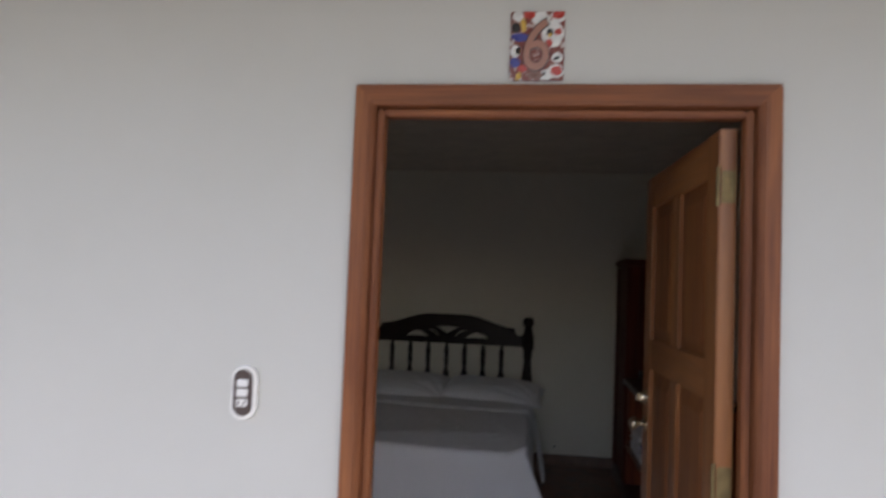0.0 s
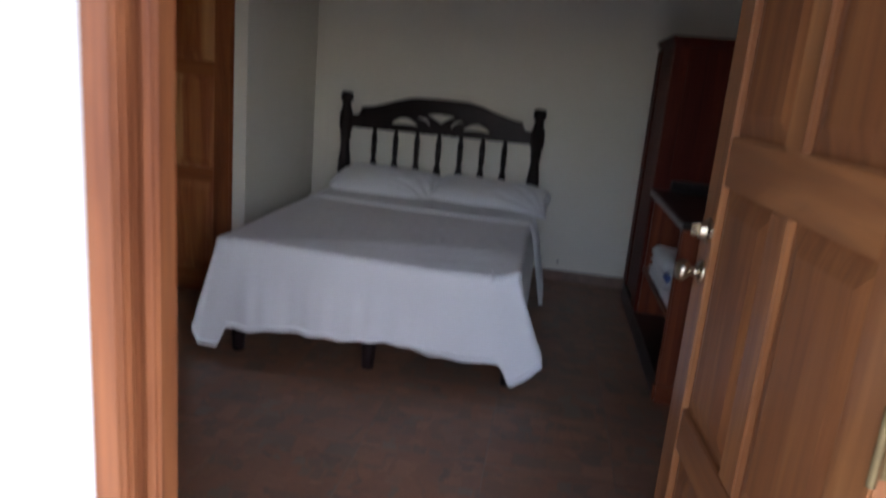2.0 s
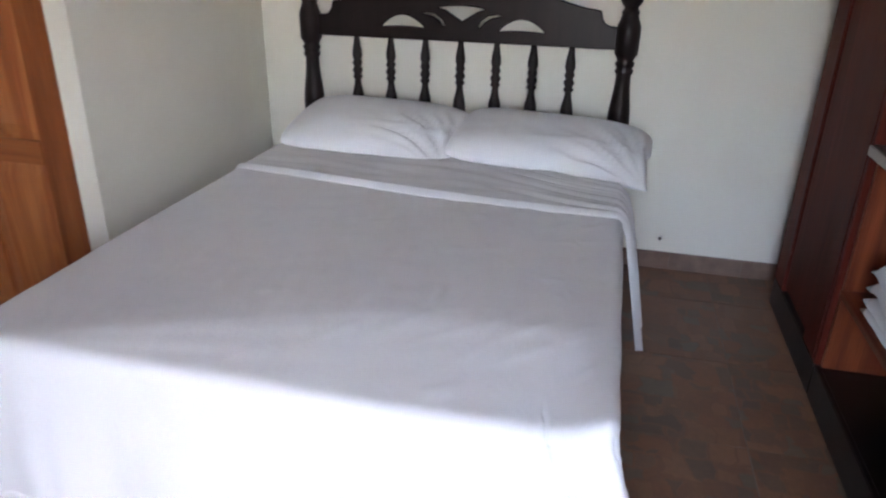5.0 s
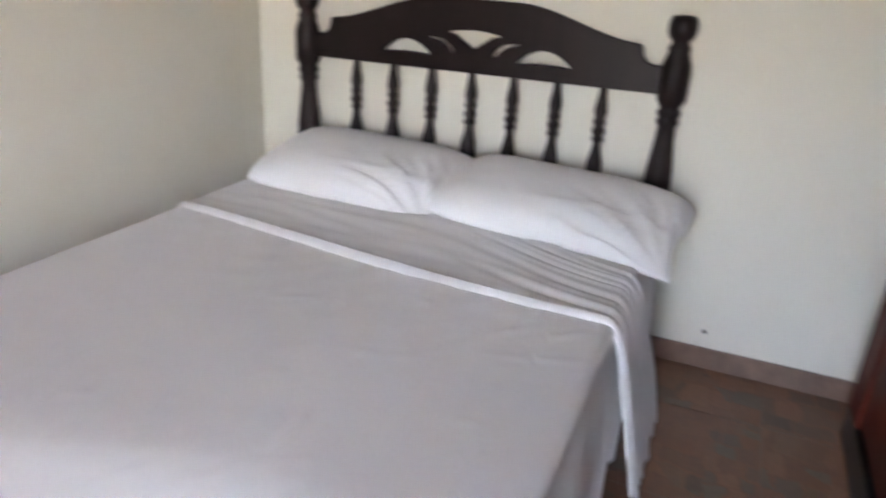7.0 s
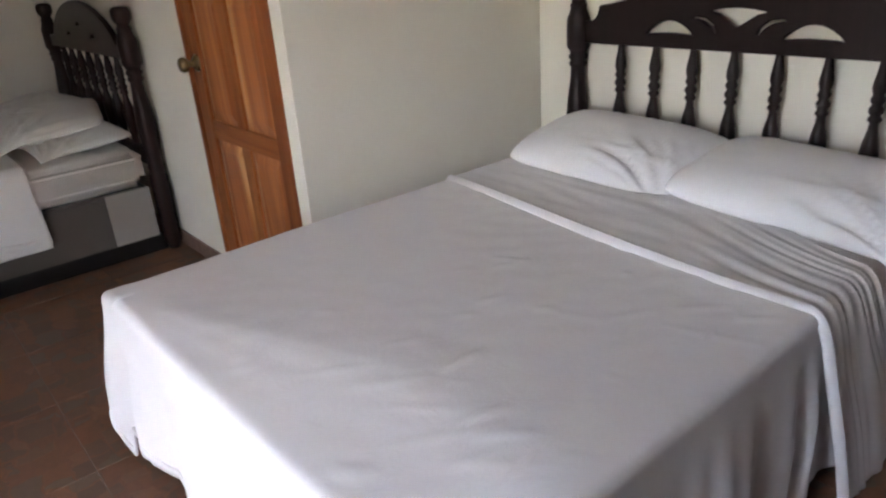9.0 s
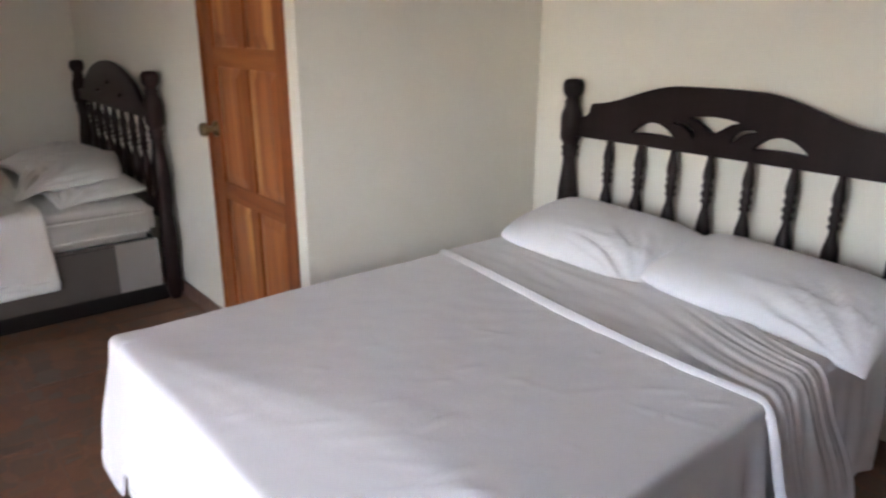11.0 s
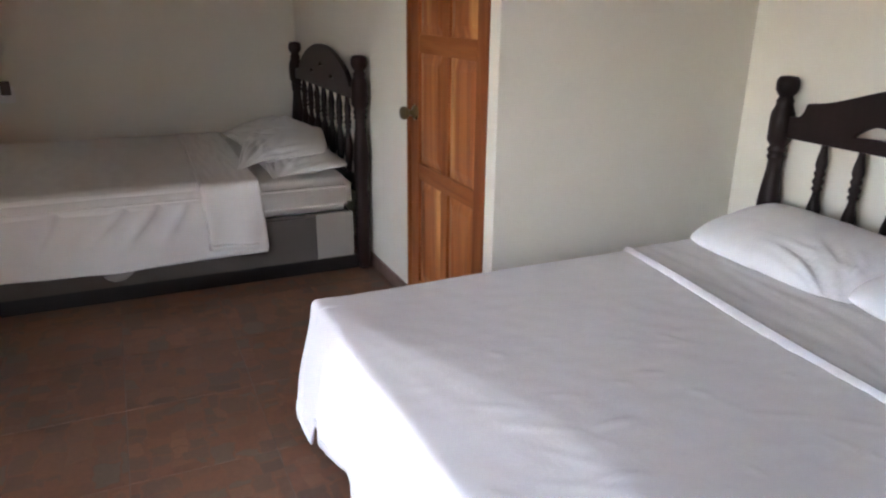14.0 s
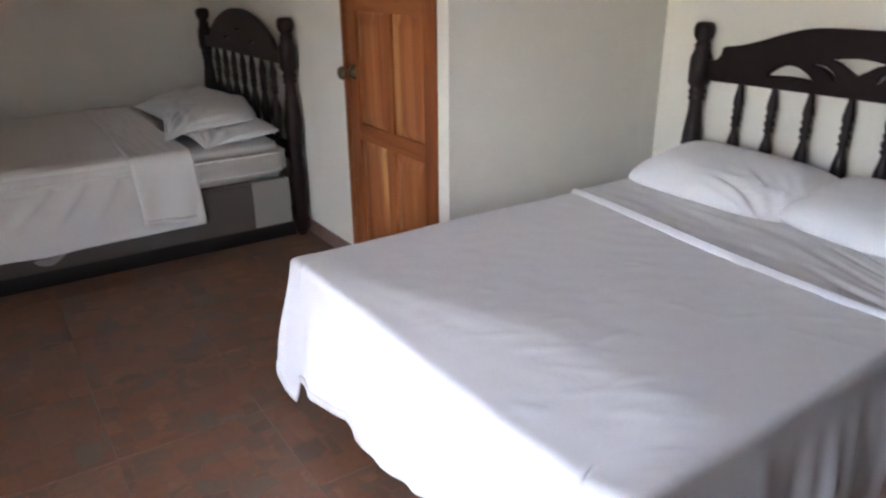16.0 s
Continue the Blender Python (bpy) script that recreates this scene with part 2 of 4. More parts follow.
def lathe(profile, segs=16, at=(0, 0), bm=None):
    """A turned piece round the vertical through at; profile: (radius, z) from the bottom up."""
    bm = bm or bmesh.new()
    rings = [[bm.verts.new((at[0] + r * math.cos(2 * math.pi * k / segs), at[1] + r * math.sin(2 * math.pi * k / segs), z))
              for k in range(segs)] for r, z in profile]
    for a, b in zip(rings, rings[1:]):
        for k in range(segs):
            bm.faces.new((a[k], a[(k + 1) % segs], b[(k + 1) % segs], b[k]))
    bm.faces.new(rings[0][::-1])
    bm.faces.new(rings[-1])
    return bm


def sheet(nu, nv, place, thick=0.0, bm=None):
    """A surface from place(u, v) over the unit square; thick: a second skin below it."""
    bm = bm or bmesh.new()
    rows = [[bm.verts.new(place(i / nu, j / nv)) for i in range(nu + 1)] for j in range(nv + 1)]
    for a, b in zip(rows, rows[1:]):
        for i in range(nu):
            bm.faces.new((a[i], a[i + 1], b[i + 1], b[i]))
    if thick:
        bm.normal_update()
        under = [[bm.verts.new(v.co - v.normal * thick) for v in row] for row in rows]
        for a, b in zip(under, under[1:]):
            for i in range(nu):
                bm.faces.new((a[i], b[i], b[i + 1], a[i + 1]))
        rim = [(0, i) for i in range(nu)] + [(j, nu) for j in range(nv)] + [(nv, i) for i in range(nu, 0, -1)] + [(j, 0) for j in range(nv, 0, -1)]
        for (j, i), (l, k) in zip(rim, rim[1:] + rim[:1]):
            bm.faces.new((rows[j][i], under[j][i], under[l][k], rows[l][k]))
    return bm


def outline_plate(name, loops, thick, mat, bevel=0.004):
    """A flat board in the x-z plane cut along closed outlines (later ones are holes), thick along y."""
    cu = bpy.data.curves.new(name, "CURVE")
    cu.dimensions, cu.fill_mode = "2D", "BOTH"
    cu.extrude, cu.bevel_depth, cu.bevel_resolution = thick / 2 - bevel, bevel, 1
    for loop in loops:
        s = cu.splines.new("POLY")
        s.points.add(len(loop) - 1)
        for p, (x, z) in zip(s.points, loop):
            p.co = (x, z, 0, 1)
        s.use_cyclic_u = True
    ob = bpy.data.objects.new(name, cu)
    me = bpy.data.meshes.new_from_object(ob)
    bpy.data.objects.remove(ob)
    bpy.data.curves.remove(cu)
    me.transform(Matrix.Rotation(radians(90), 4, "X"))
    me.materials.clear()
    me.materials.append(mat)
    return me


def smoothstep(a, b, x):
    t = min(1, max(0, (x - a) / (b - a)))
    return t * t * (3 - 2 * t)


def wob(x, y, z=0.0, s=1.0):
    return noise.noise(Vector((x * s, y * s, z * s)))


# ---- the large structure ----
XL, XR, YB, YD, XC, H = -5.10, 1.22, 4.64, 3.28, -1.757, 2.60   # walls of the room; block front; block corner; ceiling
YF, TW = 0.13, 0.28                                               # outer and inner face of the entrance wall
OPL, OPR, OPT = -0.450, 0.495, 2.000                              # entrance opening
D2L, D2R, D2T = -2.70, -1.837, 2.05


def structure(name, bm, mat, label, category):
    return tagged(part(name, bm, mat), label, category, kind="structure")


def wall_with_opening(name, x0, x1, y0, y1, top, ox0, ox1, oz, mat, label):
    bm = box(x0, y0, 0, ox0, y1, top)
    box(ox1, y0, 0, x1, y1, top, bm=bm)
    box(ox0, y0, oz, ox1, y1, top, bm=bm)
    bmesh.ops.remove_doubles(bm, verts=bm.verts[:], dist=1e-5)
    return structure(name, bm, mat, label, "wall")


wall_with_opening("wall_south_outer", XL - 0.2, XR + 2.5, YF, YF + 0.075, 2.68, OPL - 0.042, OPR + 0.042, OPT + 0.042, M_OUT, "smooth off-white painted porch wall with a doorway")
wall_with_opening("wall_south_inner", XL - 0.2, XR + 0.2, YF + 0.075, TW, H, OPL - 0.095, OPR + 0.050, OPT + 0.075, M_WALL, "cream painted inner face of the entrance wall")
structure("wall_north", box(XC - 0.2, YB, 0, XR + 0.2, YB + 0.15, H), M_WALL, "cream painted plaster wall behind the double bed", "wall")
structure("wall_east", box(XR, TW, 0, XR + 0.15, YB, H), M_WALL, "cream painted plaster wall behind the wardrobe", "wall")
structure("wall_west", box(XL - 0.15, TW, 0, XL, YD + 0.12, H), M_WALL, "cream painted plaster wall beside the second bed", "wall")
wall_with_opening("wall_bathroom_front", XL, XC - 0.07, YD, YD + 0.12, H, D2L, D2R, D2T, M_WALL, "cream painted partition wall with a wooden door")
bm = box(XC - 0.07, YD, 0, XC, YB + 0.15, H)
for v in bm.verts:
    v.co.x -= 0.042 * (v.co.y - YD)          # the side wall runs slightly out of square
structure("wall_bathroom_side", bm, M_WALL, "cream painted partition wall along the double bed", "wall")
structure("ceiling", box(XL - 0.15, TW, H, XR + 0.15, YB + 0.15, H + 0.12), M_CEIL, "brown boarded ceiling in deep shade", "ceiling")
structure("wall_bathroom_back", box(XL, YD + 0.6, 0, XC - 0.12, YD + 0.7, H), M_WALL, "plain wall closing the space behind the inner door", "wall")

# outside
structure("ground", box(-400, -400, -0.30, 400, 400, -0.12), M_GRAVEL, "pale open ground reaching to the horizon", "ground")
structure("porch_floor", box(XL - 3, -3.07, -0.119, XR + 4, YF, -0.02), M_CONC, "plain concrete porch slab", "floor")
# roof out of view, added so the wall darkens upwards; its depth shapes the light
structure("porch_roof", box(XL - 3, -1.95, 2.68, XR + 4, TW, 2.78), plain("shade_roof_board", (0.12, 0.10, 0.085), 0.7, scale=6), "unseen brown boarded roof added to shade the porch wall", "roof")

# unseen wall, added to cut off light from the low sky at the doorway
structure("wall_courtyard", box(-30, -9.2, -0.12, 30, -9.0, 1.2), M_BLOCKER, "plain weathered wall out of view, added to block low sky light", "wall")

# floor slab under the tiles
structure("floor", box(XL - 0.1, YF, -0.118, XR + 0.1, YB + 0.1, -0.0012), M_GROUT, "brown stone-print ceramic tile floor with pale joints", "floor")

# skirting
def skirting(name, x0, y0, x1, y1):
    """A run of cut skirting tiles, one part each, on a thin bed of mortar."""
    along = x1 - x0 > y1 - y0
    run = (x1 - x0) if along else (y1 - y0)
    inset = 0.002
    base = box(x0, y0 + inset * along, 0.0, x1 - inset * (not along) * (x0 > -3), y1, 0.082)
    run_ob = structure(name, base, M_GROUT, "reddish brown ceramic tile skirting", "skirting")
    count = max(1, round(run / 0.33))
    for k in range(count):
        a, c = run * k / count + 0.001, run * (k + 1) / count - 0.001
        ends = (x0 + a, y0, x0 + c, y1) if along else (x0, y0 + a, x1, y0 + c)
        part("tile", box(ends[0], ends[1], 0.001, ends[2], ends[3], 0.085, 0.002, 1), M_SKIRT, run_ob)


skirting("baseboard_north", XC + 0.012, YB - 0.012, XR, YB)
skirting("baseboard_bathroom_front", XL + 0.012, YD - 0.012, D2L - 0.004, YD)
skirting("baseboard_west", XL, TW, XL + 0.012, YD)
skirting("baseboard_east", XR - 0.012, TW, XR, YB)

# ---- entrance door: casing and open leaf ----


def casing_frame(name, label, x0, x1, top, face, stop_to, deep, mat):
    """A moulded casing on the outer face, a deep lining and, within it, the stop against which the leaf shuts."""
    frame_ob = tagged(new(name), label, "door frame", kind="structure")
    lip, rise = 0.022, 0.079
    wide = {1: 0.055, -1: 0.058}
    for s, inner in ((1, x0), (-1, x1)):
        a, b = inner - s * (lip + wide[s]), inner - s * lip
        bm = box(min(a, b), face - 0.020, 0, max(a, b), face, top + rise, 0.005)
        for k in (0.004, 0.012):                                 # two fine beads along the inner edge
            c, d = b - s * k, b - s * (k + 0.006)
            box(min(c, d), face - 0.024, 0, max(c, d), face - 0.018, top + lip + k + 0.004, 0.002, bm=bm)
        part("jamb_casing", bm, mat["Z"], frame_ob)
        c = inner - s * (lip + 0.019)
        part("jamb_lining", box(min(b, c), face + 0.0005, 0, max(b, c), face + deep, top + 0.040, 0.002), mat["Z"], frame_ob)
        c = inner - s * (lip - 0.0005)
        part("door_stop", box(min(inner, c), face + 0.010, 0, max(inner, c), face + stop_to, top + lip - 0.001, 0.005), mat["Z"], frame_ob)
    bm = bmesh.new()
    pts = [(x0 - lip - wide[1], top + rise), (x1 + lip + wide[-1], top + rise), (x1 + lip, top + lip), (x0 - lip, top + lip)]
    front = [bm.verts.new((x, face - 0.0225, z)) for x, z in pts]
    back = [bm.verts.new((x, face, z)) for x, z in pts]
    bm.faces.new(front)
    bm.faces.new(back[::-1])
    for k in range(4):
        bm.faces.new((front[k], back[k], back[(k + 1) % 4], front[(k + 1) % 4]))
    bmesh.ops.bevel(bm, geom=bm.edges[:], offset=0.003, segments=2, affect="EDGES")
    part("head_casing", bm, mat["X"], frame_ob)
    part("head_lining", box(x0 - lip, face + 0.0005, top + lip, x1 + lip, face + deep, top + lip + 0.019, 0.002), mat["X"], frame_ob)
    part("head_stop", box(x0 + 0.0005, face + 0.011, top, x1 - 0.0005, face + stop_to, top + lip - 0.0005, 0.005), mat["X"], frame_ob)
    return frame_ob


casing_frame("door_frame_entrance", "oiled teak door casing round the entrance", OPL, OPR, OPT, YF, 0.060, 0.092, M_CASING)


def raised_panel(x0, z0, x1, z1, t):
    """A fielded panel, raised on both faces."""
    bm = bmesh.new()
    for s in (-1, 1):
        ring = []
        for inset, y in ((0, s * t * 0.16), (0.012, s * t * 0.16), (0.055, s * t * 0.40)):
            ring.append([bm.verts.new(c) for c in ((x0 + inset, y, z0 + inset), (x1 - inset, y, z0 + inset), (x1 - inset, y, z1 - inset), (x0 + inset, y, z1 - inset))])
        for a, b in zip(ring, ring[1:]):
            for k in range(4):
                bm.faces.new((a[k], a[(k + 1) % 4], b[(k + 1) % 4], b[k]))
        bm.faces.new(ring[-1])
    return bm


def panel_door(ob, w, h, t, rows, stile=0.105, mull=0.085, field=None, body=None):
    """A framed door, two panels across; local x from the hinge to the lock edge, y its thickness, rows: (z0, z1) of the panels."""
    body = body or M_TEAK
    for x0, x1 in ((0, stile), (w - stile, w)):
        part("stile", box(x0, -t / 2, 0.008, x1, t / 2, h, 0.003), body["Z"], ob)
    zs = [0.008] + [z for r in rows for z in r] + [h]
    for z0, z1 in zip(zs[::2], zs[1::2]):
        part("rail", box(stile, -t / 2 + 0.0015, z0, w - stile, t / 2 - 0.0015, z1, 0.003), body["X"], ob)
    c = w / 2
    for z0, z1 in rows:
        part("mullion", box(c - mull / 2, -t / 2 + 0.002, z0, c + mull / 2, t / 2 - 0.002, z1, 0.003), body["Z"], ob)
        for x0, x1 in ((stile, c - mull / 2), (c + mull / 2, w - stile)):
            part("panel", raised_panel(x0 - 0.004, z0 - 0.004, x1 + 0.004, z1 + 0.004, t), field or M_TEAK_P, ob)


def door_knob(parent, x, z, t, mat, size=1.0):
    for s in (-1, 1):
        bm = lathe([(0.031, 0.0), (0.032, 0.004), (0.026, 0.010), (0.013, 0.013), (0.011, 0.030), (0.018, 0.036), (0.027, 0.045), (0.028, 0.056), (0.022, 0.066), (0.009, 0.070)], 20)
        bm.transform(Matrix.Translation((x, s * t / 2, z)) @ Matrix.Rotation(radians(-90 * s), 4, "X") @ Matrix.Scale(size, 4))
        part("knob", bm, mat, parent, "polished brass door knob", True)


leaf = thing("door_1", "open teak door with raised panels, swung into the room", "door")
tagged(leaf, kind="structure")
LEAF_W, LEAF_T = 0.905, 0.046
panel_door(leaf, LEAF_W, 1.985, LEAF_T, [(0.165, 0.61), (0.72, 1.26), (1.37, 1.865)], field=M_TEAK_D, body=M_LEAF)
door_knob(leaf, LEAF_W - 0.065, 1.05, LEAF_T, M_STEEL, 0.88)
for s in (-1, 1):
    bm = lathe([(0.029, 0.0), (0.029, 0.006), (0.022, 0.010), (0.018, 0.024), (0.012, 0.026)], 20)
    box(-0.004, -0.014, 0.024, 0.004, 0.014, 0.040, 0.002, bm=bm)
    bm.transform(Matrix.Translation((LEAF_W - 0.065, s * LEAF_T / 2, 1.15)) @ Matrix.Rotation(radians(-90 * s), 4, "X"))
    part("deadbolt", bm, M_STEEL, leaf, "satin nickel deadbolt", False)
for z in (0.25, 1.06, 1.83):
    bm = box(-0.0025, -LEAF_T / 2 + 0.004, z - 0.043, 0.0005, LEAF_T / 2 - 0.006, z + 0.043, 0.0008)
    lathe([(0.006, z - 0.052), (0.006, z + 0.052)], 10, (-0.004, LEAF_T / 2 + 0.004), bm)
    part("hinge", bm, M_BRASS, leaf, "brass butt hinge")
leaf.matrix_world = pose(0.467, YF + 0.068, 0, 0, 0, 93.0)

# inner door
casing = tagged(new("door_frame_bathroom"), "slim teak frame of the inner door", "door frame", kind="structure")
for a, b in ((D2L, D2L + 0.022), (D2R - 0.022, D2R)):
    part("jamb", box(a, YD - 0.004, 0, b, YD + 0.12, D2T, 0.002), M_TEAK["Z"], casing)
part("head", box(D2L + 0.022, YD - 0.004, D2T - 0.022, D2R - 0.022, YD + 0.12, D2T, 0.002), M_TEAK["X"], casing)
inner = tagged(thing("door_2", "closed teak panel door with streaky grain", "door"), kind="structure")
W2 = D2R - D2L - 0.052
panel_door(inner, W2, 2.02, 0.04, [(0.16, 0.71), (0.795, 1.335), (1.42, 1.88)], stile=0.10, mull=0.075)
door_knob(inner, W2 - 0.062, 1.045, 0.04, M_OLDBRASS, 1.2)
inner.matrix_world = pose(D2R - 0.026, YD + 0.030, 0, 0, 0, 180)

# ---- beds ----
POST = [(0.030, 0.0), (0.034, 0.02), (0.044, 0.05), (0.046, 0.40), (0.040, 0.44), (0.043, 0.47), (0.036, 0.50), (0.046, 0.60), (0.050, 0.70), (0.046, 0.76),
        (0.034, 0.86), (0.031, 0.915), (0.038, 0.925), (0.040, 0.935), (0.033, 0.945), (0.041, 0.957), (0.041, 0.967), (0.034, 0.977), (0.040, 0.990),
        (0.050, 1.005), (0.051, 1.10), (0.049, 1.122), (0.041, 1.142), (0.034, 1.164), (0.037, 1.172), (0.036, 1.180), (0.030, 1.187), (0.029, 1.197),
        (0.038, 1.206), (0.046, 1.222), (0.048, 1.242), (0.046, 1.262), (0.037, 1.277), (0.016, 1.281)]
SPINDLE = [(0.013, 0.555), (0.015, 0.60), (0.021, 0.66), (0.024, 0.71), (0.021, 0.755), (0.013, 0.80), (0.011, 0.825), (0.017, 0.833), (0.017, 0.841), (0.012, 0.849),
           (0.018, 0.862), (0.018, 0.872), (0.012, 0.885), (0.017, 0.897), (0.017, 0.905), (0.013, 0.915), (0.018, 0.935), (0.017, 0.955), (0.011, 1.0), (0.009, 1.032)]


def crescent(x0, x1, z0, up, bow, n=10):
    """A closed leaf-shaped outline between two tips."""
    top = [(x0 + (x1 - x0) * k / n, z0 + up * math.sin(math.pi * k / n) ** 0.8) for k in range(n + 1)]
    low = [(x0 + (x1 - x0) * k / n, z0 + bow * math.sin(math.pi * k / n)) for k in range(n - 1, 0, -1)]
    return top + low


def headboard_top(width, arched):
    """The outline of the carved top board between the posts."""
    c, b = width / 2, 1.025
    if arched:      # full round hump with small piercings
        top = [(0, 1.085), (0.10, 1.085)]
        top += [(0.12 + (width - 0.24) * k / 28, 1.09 + 0.210 * math.sin(math.pi * k / 28) ** 0.62) for k in range(29)]
        top += [(width - 0.10, 1.085), (width, 1.085)]
        holes = [crescent(c - 0.30, c - 0.19, 1.10, 0.035, 0.0), crescent(c - 0.05, c + 0.05, 1.16, 0.035, 0.0), crescent(c + 0.19, c + 0.30, 1.10, 0.035, 0.0)]
    else:
        top = [(0, 1.110), (0.045, 1.112), (0.065, 1.120), (0.080, 1.140), (0.088, 1.172)]
        n = 30
        for k in range(n + 1):
            u = k / n
            x = 0.10 + (width - 0.20) * u
            s = smoothstep(0.0, 0.36, u) if u < 0.5 else smoothstep(0.0, 0.36, 1 - u)
            top.append((x, 1.176 + 0.082 * s + 0.022 * math.sin(math.pi * u)))
        top += [(width - 0.088, 1.172), (width - 0.080, 1.140), (width - 0.065, 1.120), (width - 0.045, 1.112), (width, 1.110)]
        holes = [crescent(c - 0.385, c - 0.16, 1.068, 0.062, 0.006), crescent(c + 0.16, c + 0.385, 1.068, 0.062, 0.006)]
        for s in (-1, 1):
            holes.append([(c + s * x, z) for x, z in ((0.200, 1.130), (0.165, 1.145), (0.120, 1.140), (0.085, 1.115), (0.070, 1.085), (0.085, 1.080), (0.105, 1.105), (0.135, 1.123), (0.165, 1.130))])
        holes.append([(c + x, z) for x, z in ((-0.125, 1.163), (-0.06, 1.176), (0, 1.180), (0.06, 1.176), (0.125, 1.163), (0.075, 1.150), (0.035, 1.125), (0.0, 1.105), (-0.035, 1.125), (-0.075, 1.150))])
    return [top[::-1] + [(0, b), (width, b)][::1], *holes]


def bed_frame(name, label, width, length, arched, legs, mat):
    """A bed with a turned headboard; local origin under the middle of the headboard, the foot towards -y."""
    bed = thing(name, label, "bed")
    half = width / 2
    for s in (-1, 1):
        part("post", lathe(POST, 20, (s * half, 0)), mat, bed, "turned dark wooden post", True)
    inner_w = width - 0.07
    me = outline_plate("headboard", headboard_top(inner_w, arched), 0.030, mat)
    me.transform(Matrix.Translation((-inner_w / 2, 0, 0)))
    hb = new("headboard", me)
    hb.parent = bed
    for k in range(1, 8):
        part("spindle", lathe([(1.3 * r, z) for r, z in SPINDLE], 12, (-half + width * (0.157 + 0.114 * (k - 1)), 0)), mat, bed, "", True)
    part("lower_rail", box(-half + 0.04, -0.016, 0.46, half - 0.04, 0.016, 0.56, 0.006), mat, bed)
    rail_z = (0.14, 0.27) if legs else (0.0, 0.095)
    for s in (-1, 1):
        part("side_rail", box(s * (half - 0.02) - 0.014, -length, rail_z[0], s * (half - 0.02) + 0.014, -0.03, rail_z[1], 0.004), mat if legs else M_BLACK, bed)
    part("foot_rail", box(-half + 0.034, -length, rail_z[0], half - 0.034, -length + 0.028, rail_z[1], 0.004), mat if legs else M_BLACK, bed)
    if legs:
        for x in (-0.63, 0.056, 0.75):
            part("leg", lathe([(0.027, 0), (0.031, 0.004), (0.036, 0.10), (0.041, 0.21)], 14, (x, -length + (0.01 if x < 0.5 else 0.05))), mat, bed, "tapered dark wooden leg", True)
    return bed


# double bed
BX0, BX1, BY0, BY1, BZ = -1.535, -0.045, 2.475, 4.54, 0.600
BC = (BX0 + BX1) / 2
bed1 = bed_frame("double_bed", "dark carved wooden double bed with a turned spindle headboard", 1.455, 2.05, False, True, M_DARK)
bed1.matrix_world = pose(-0.8135, 4.585, 0)
part("box_base", box(-0.70, -2.02, 0.175, 0.70, -0.05, 0.355, 0.02), M_TICK, bed1, "pale cloth-covered bed base")
mattress = tagged(part("mattress", box(BX0 + 0.02, BY0 + 0.05, 0.36, BX1 - 0.02, BY1, BZ - 0.060, 0.045, 4), M_TICK, None, "", True), "thick white mattress on the double bed", "mattress")


def piping(mattress_ob, x0, y0, x1, y1, zs, mat):
    """Corded seams round a mattress, one part for each side and height."""
    for z in zs:
        for a, b, c, d in ((x0 + 0.04, y0 - 0.004, x1 - 0.04, y0 + 0.006), (x0 + 0.04, y1 - 0.006, x1 - 0.04, y1 + 0.004), (x0 - 0.004, y0 + 0.04, x0 + 0.006, y1 - 0.04), (x1 - 0.006, y0 + 0.04, x1 + 0.004, y1 - 0.04)):
            part("piping", box(a, b, z - 0.005, c, d, z + 0.005, 0.003), mat, mattress_ob)


def drape(over, r=0.035):
    """How far along and down a cloth lies that runs `over` past the start of an edge rounded by r."""
    arc = r * math.pi / 2
    if over <= 0:
        return over, 0.0
    if over < arc:
        return r * math.sin(over / r), r * (1 - math.cos(over / r))
    return r, r + (over - arc)


piping(mattress, BX0 + 0.02, BY0 + 0.05, BX1 - 0.02, BY1, (0.41, 0.485), M_TICK)

CREASES = [(-0.02 - 0.24 * (k % 3) - 0.05 * (k % 2), 2.62 + 0.115 * k, 0.10 - 0.30 * (k % 3), 2.70 + 0.10 * k + 0.05 * (k % 4), 0.0016 + 0.0006 * (k % 3)) for k in range(9)]
CREASES += [(-0.75 + 0.11 * k, 2.62 + 0.03 * (k % 3), -0.60 + 0.12 * k, 2.80 + 0.05 * (k % 2), 0.0014) for k in range(5)]

rng = random.Random(5)
for k in range(26):                                              # fine creases, mostly towards the free front corner
    cx, cy, ang, lg = rng.uniform(-1.0, -0.05), rng.uniform(2.52, 3.5), rng.uniform(0.3, 1.3), rng.uniform(0.06, 0.22)
    CREASES.append((cx, cy, cx + lg * math.cos(ang), cy + lg * math.sin(ang), rng.uniform(0.0008, 0.0020)))


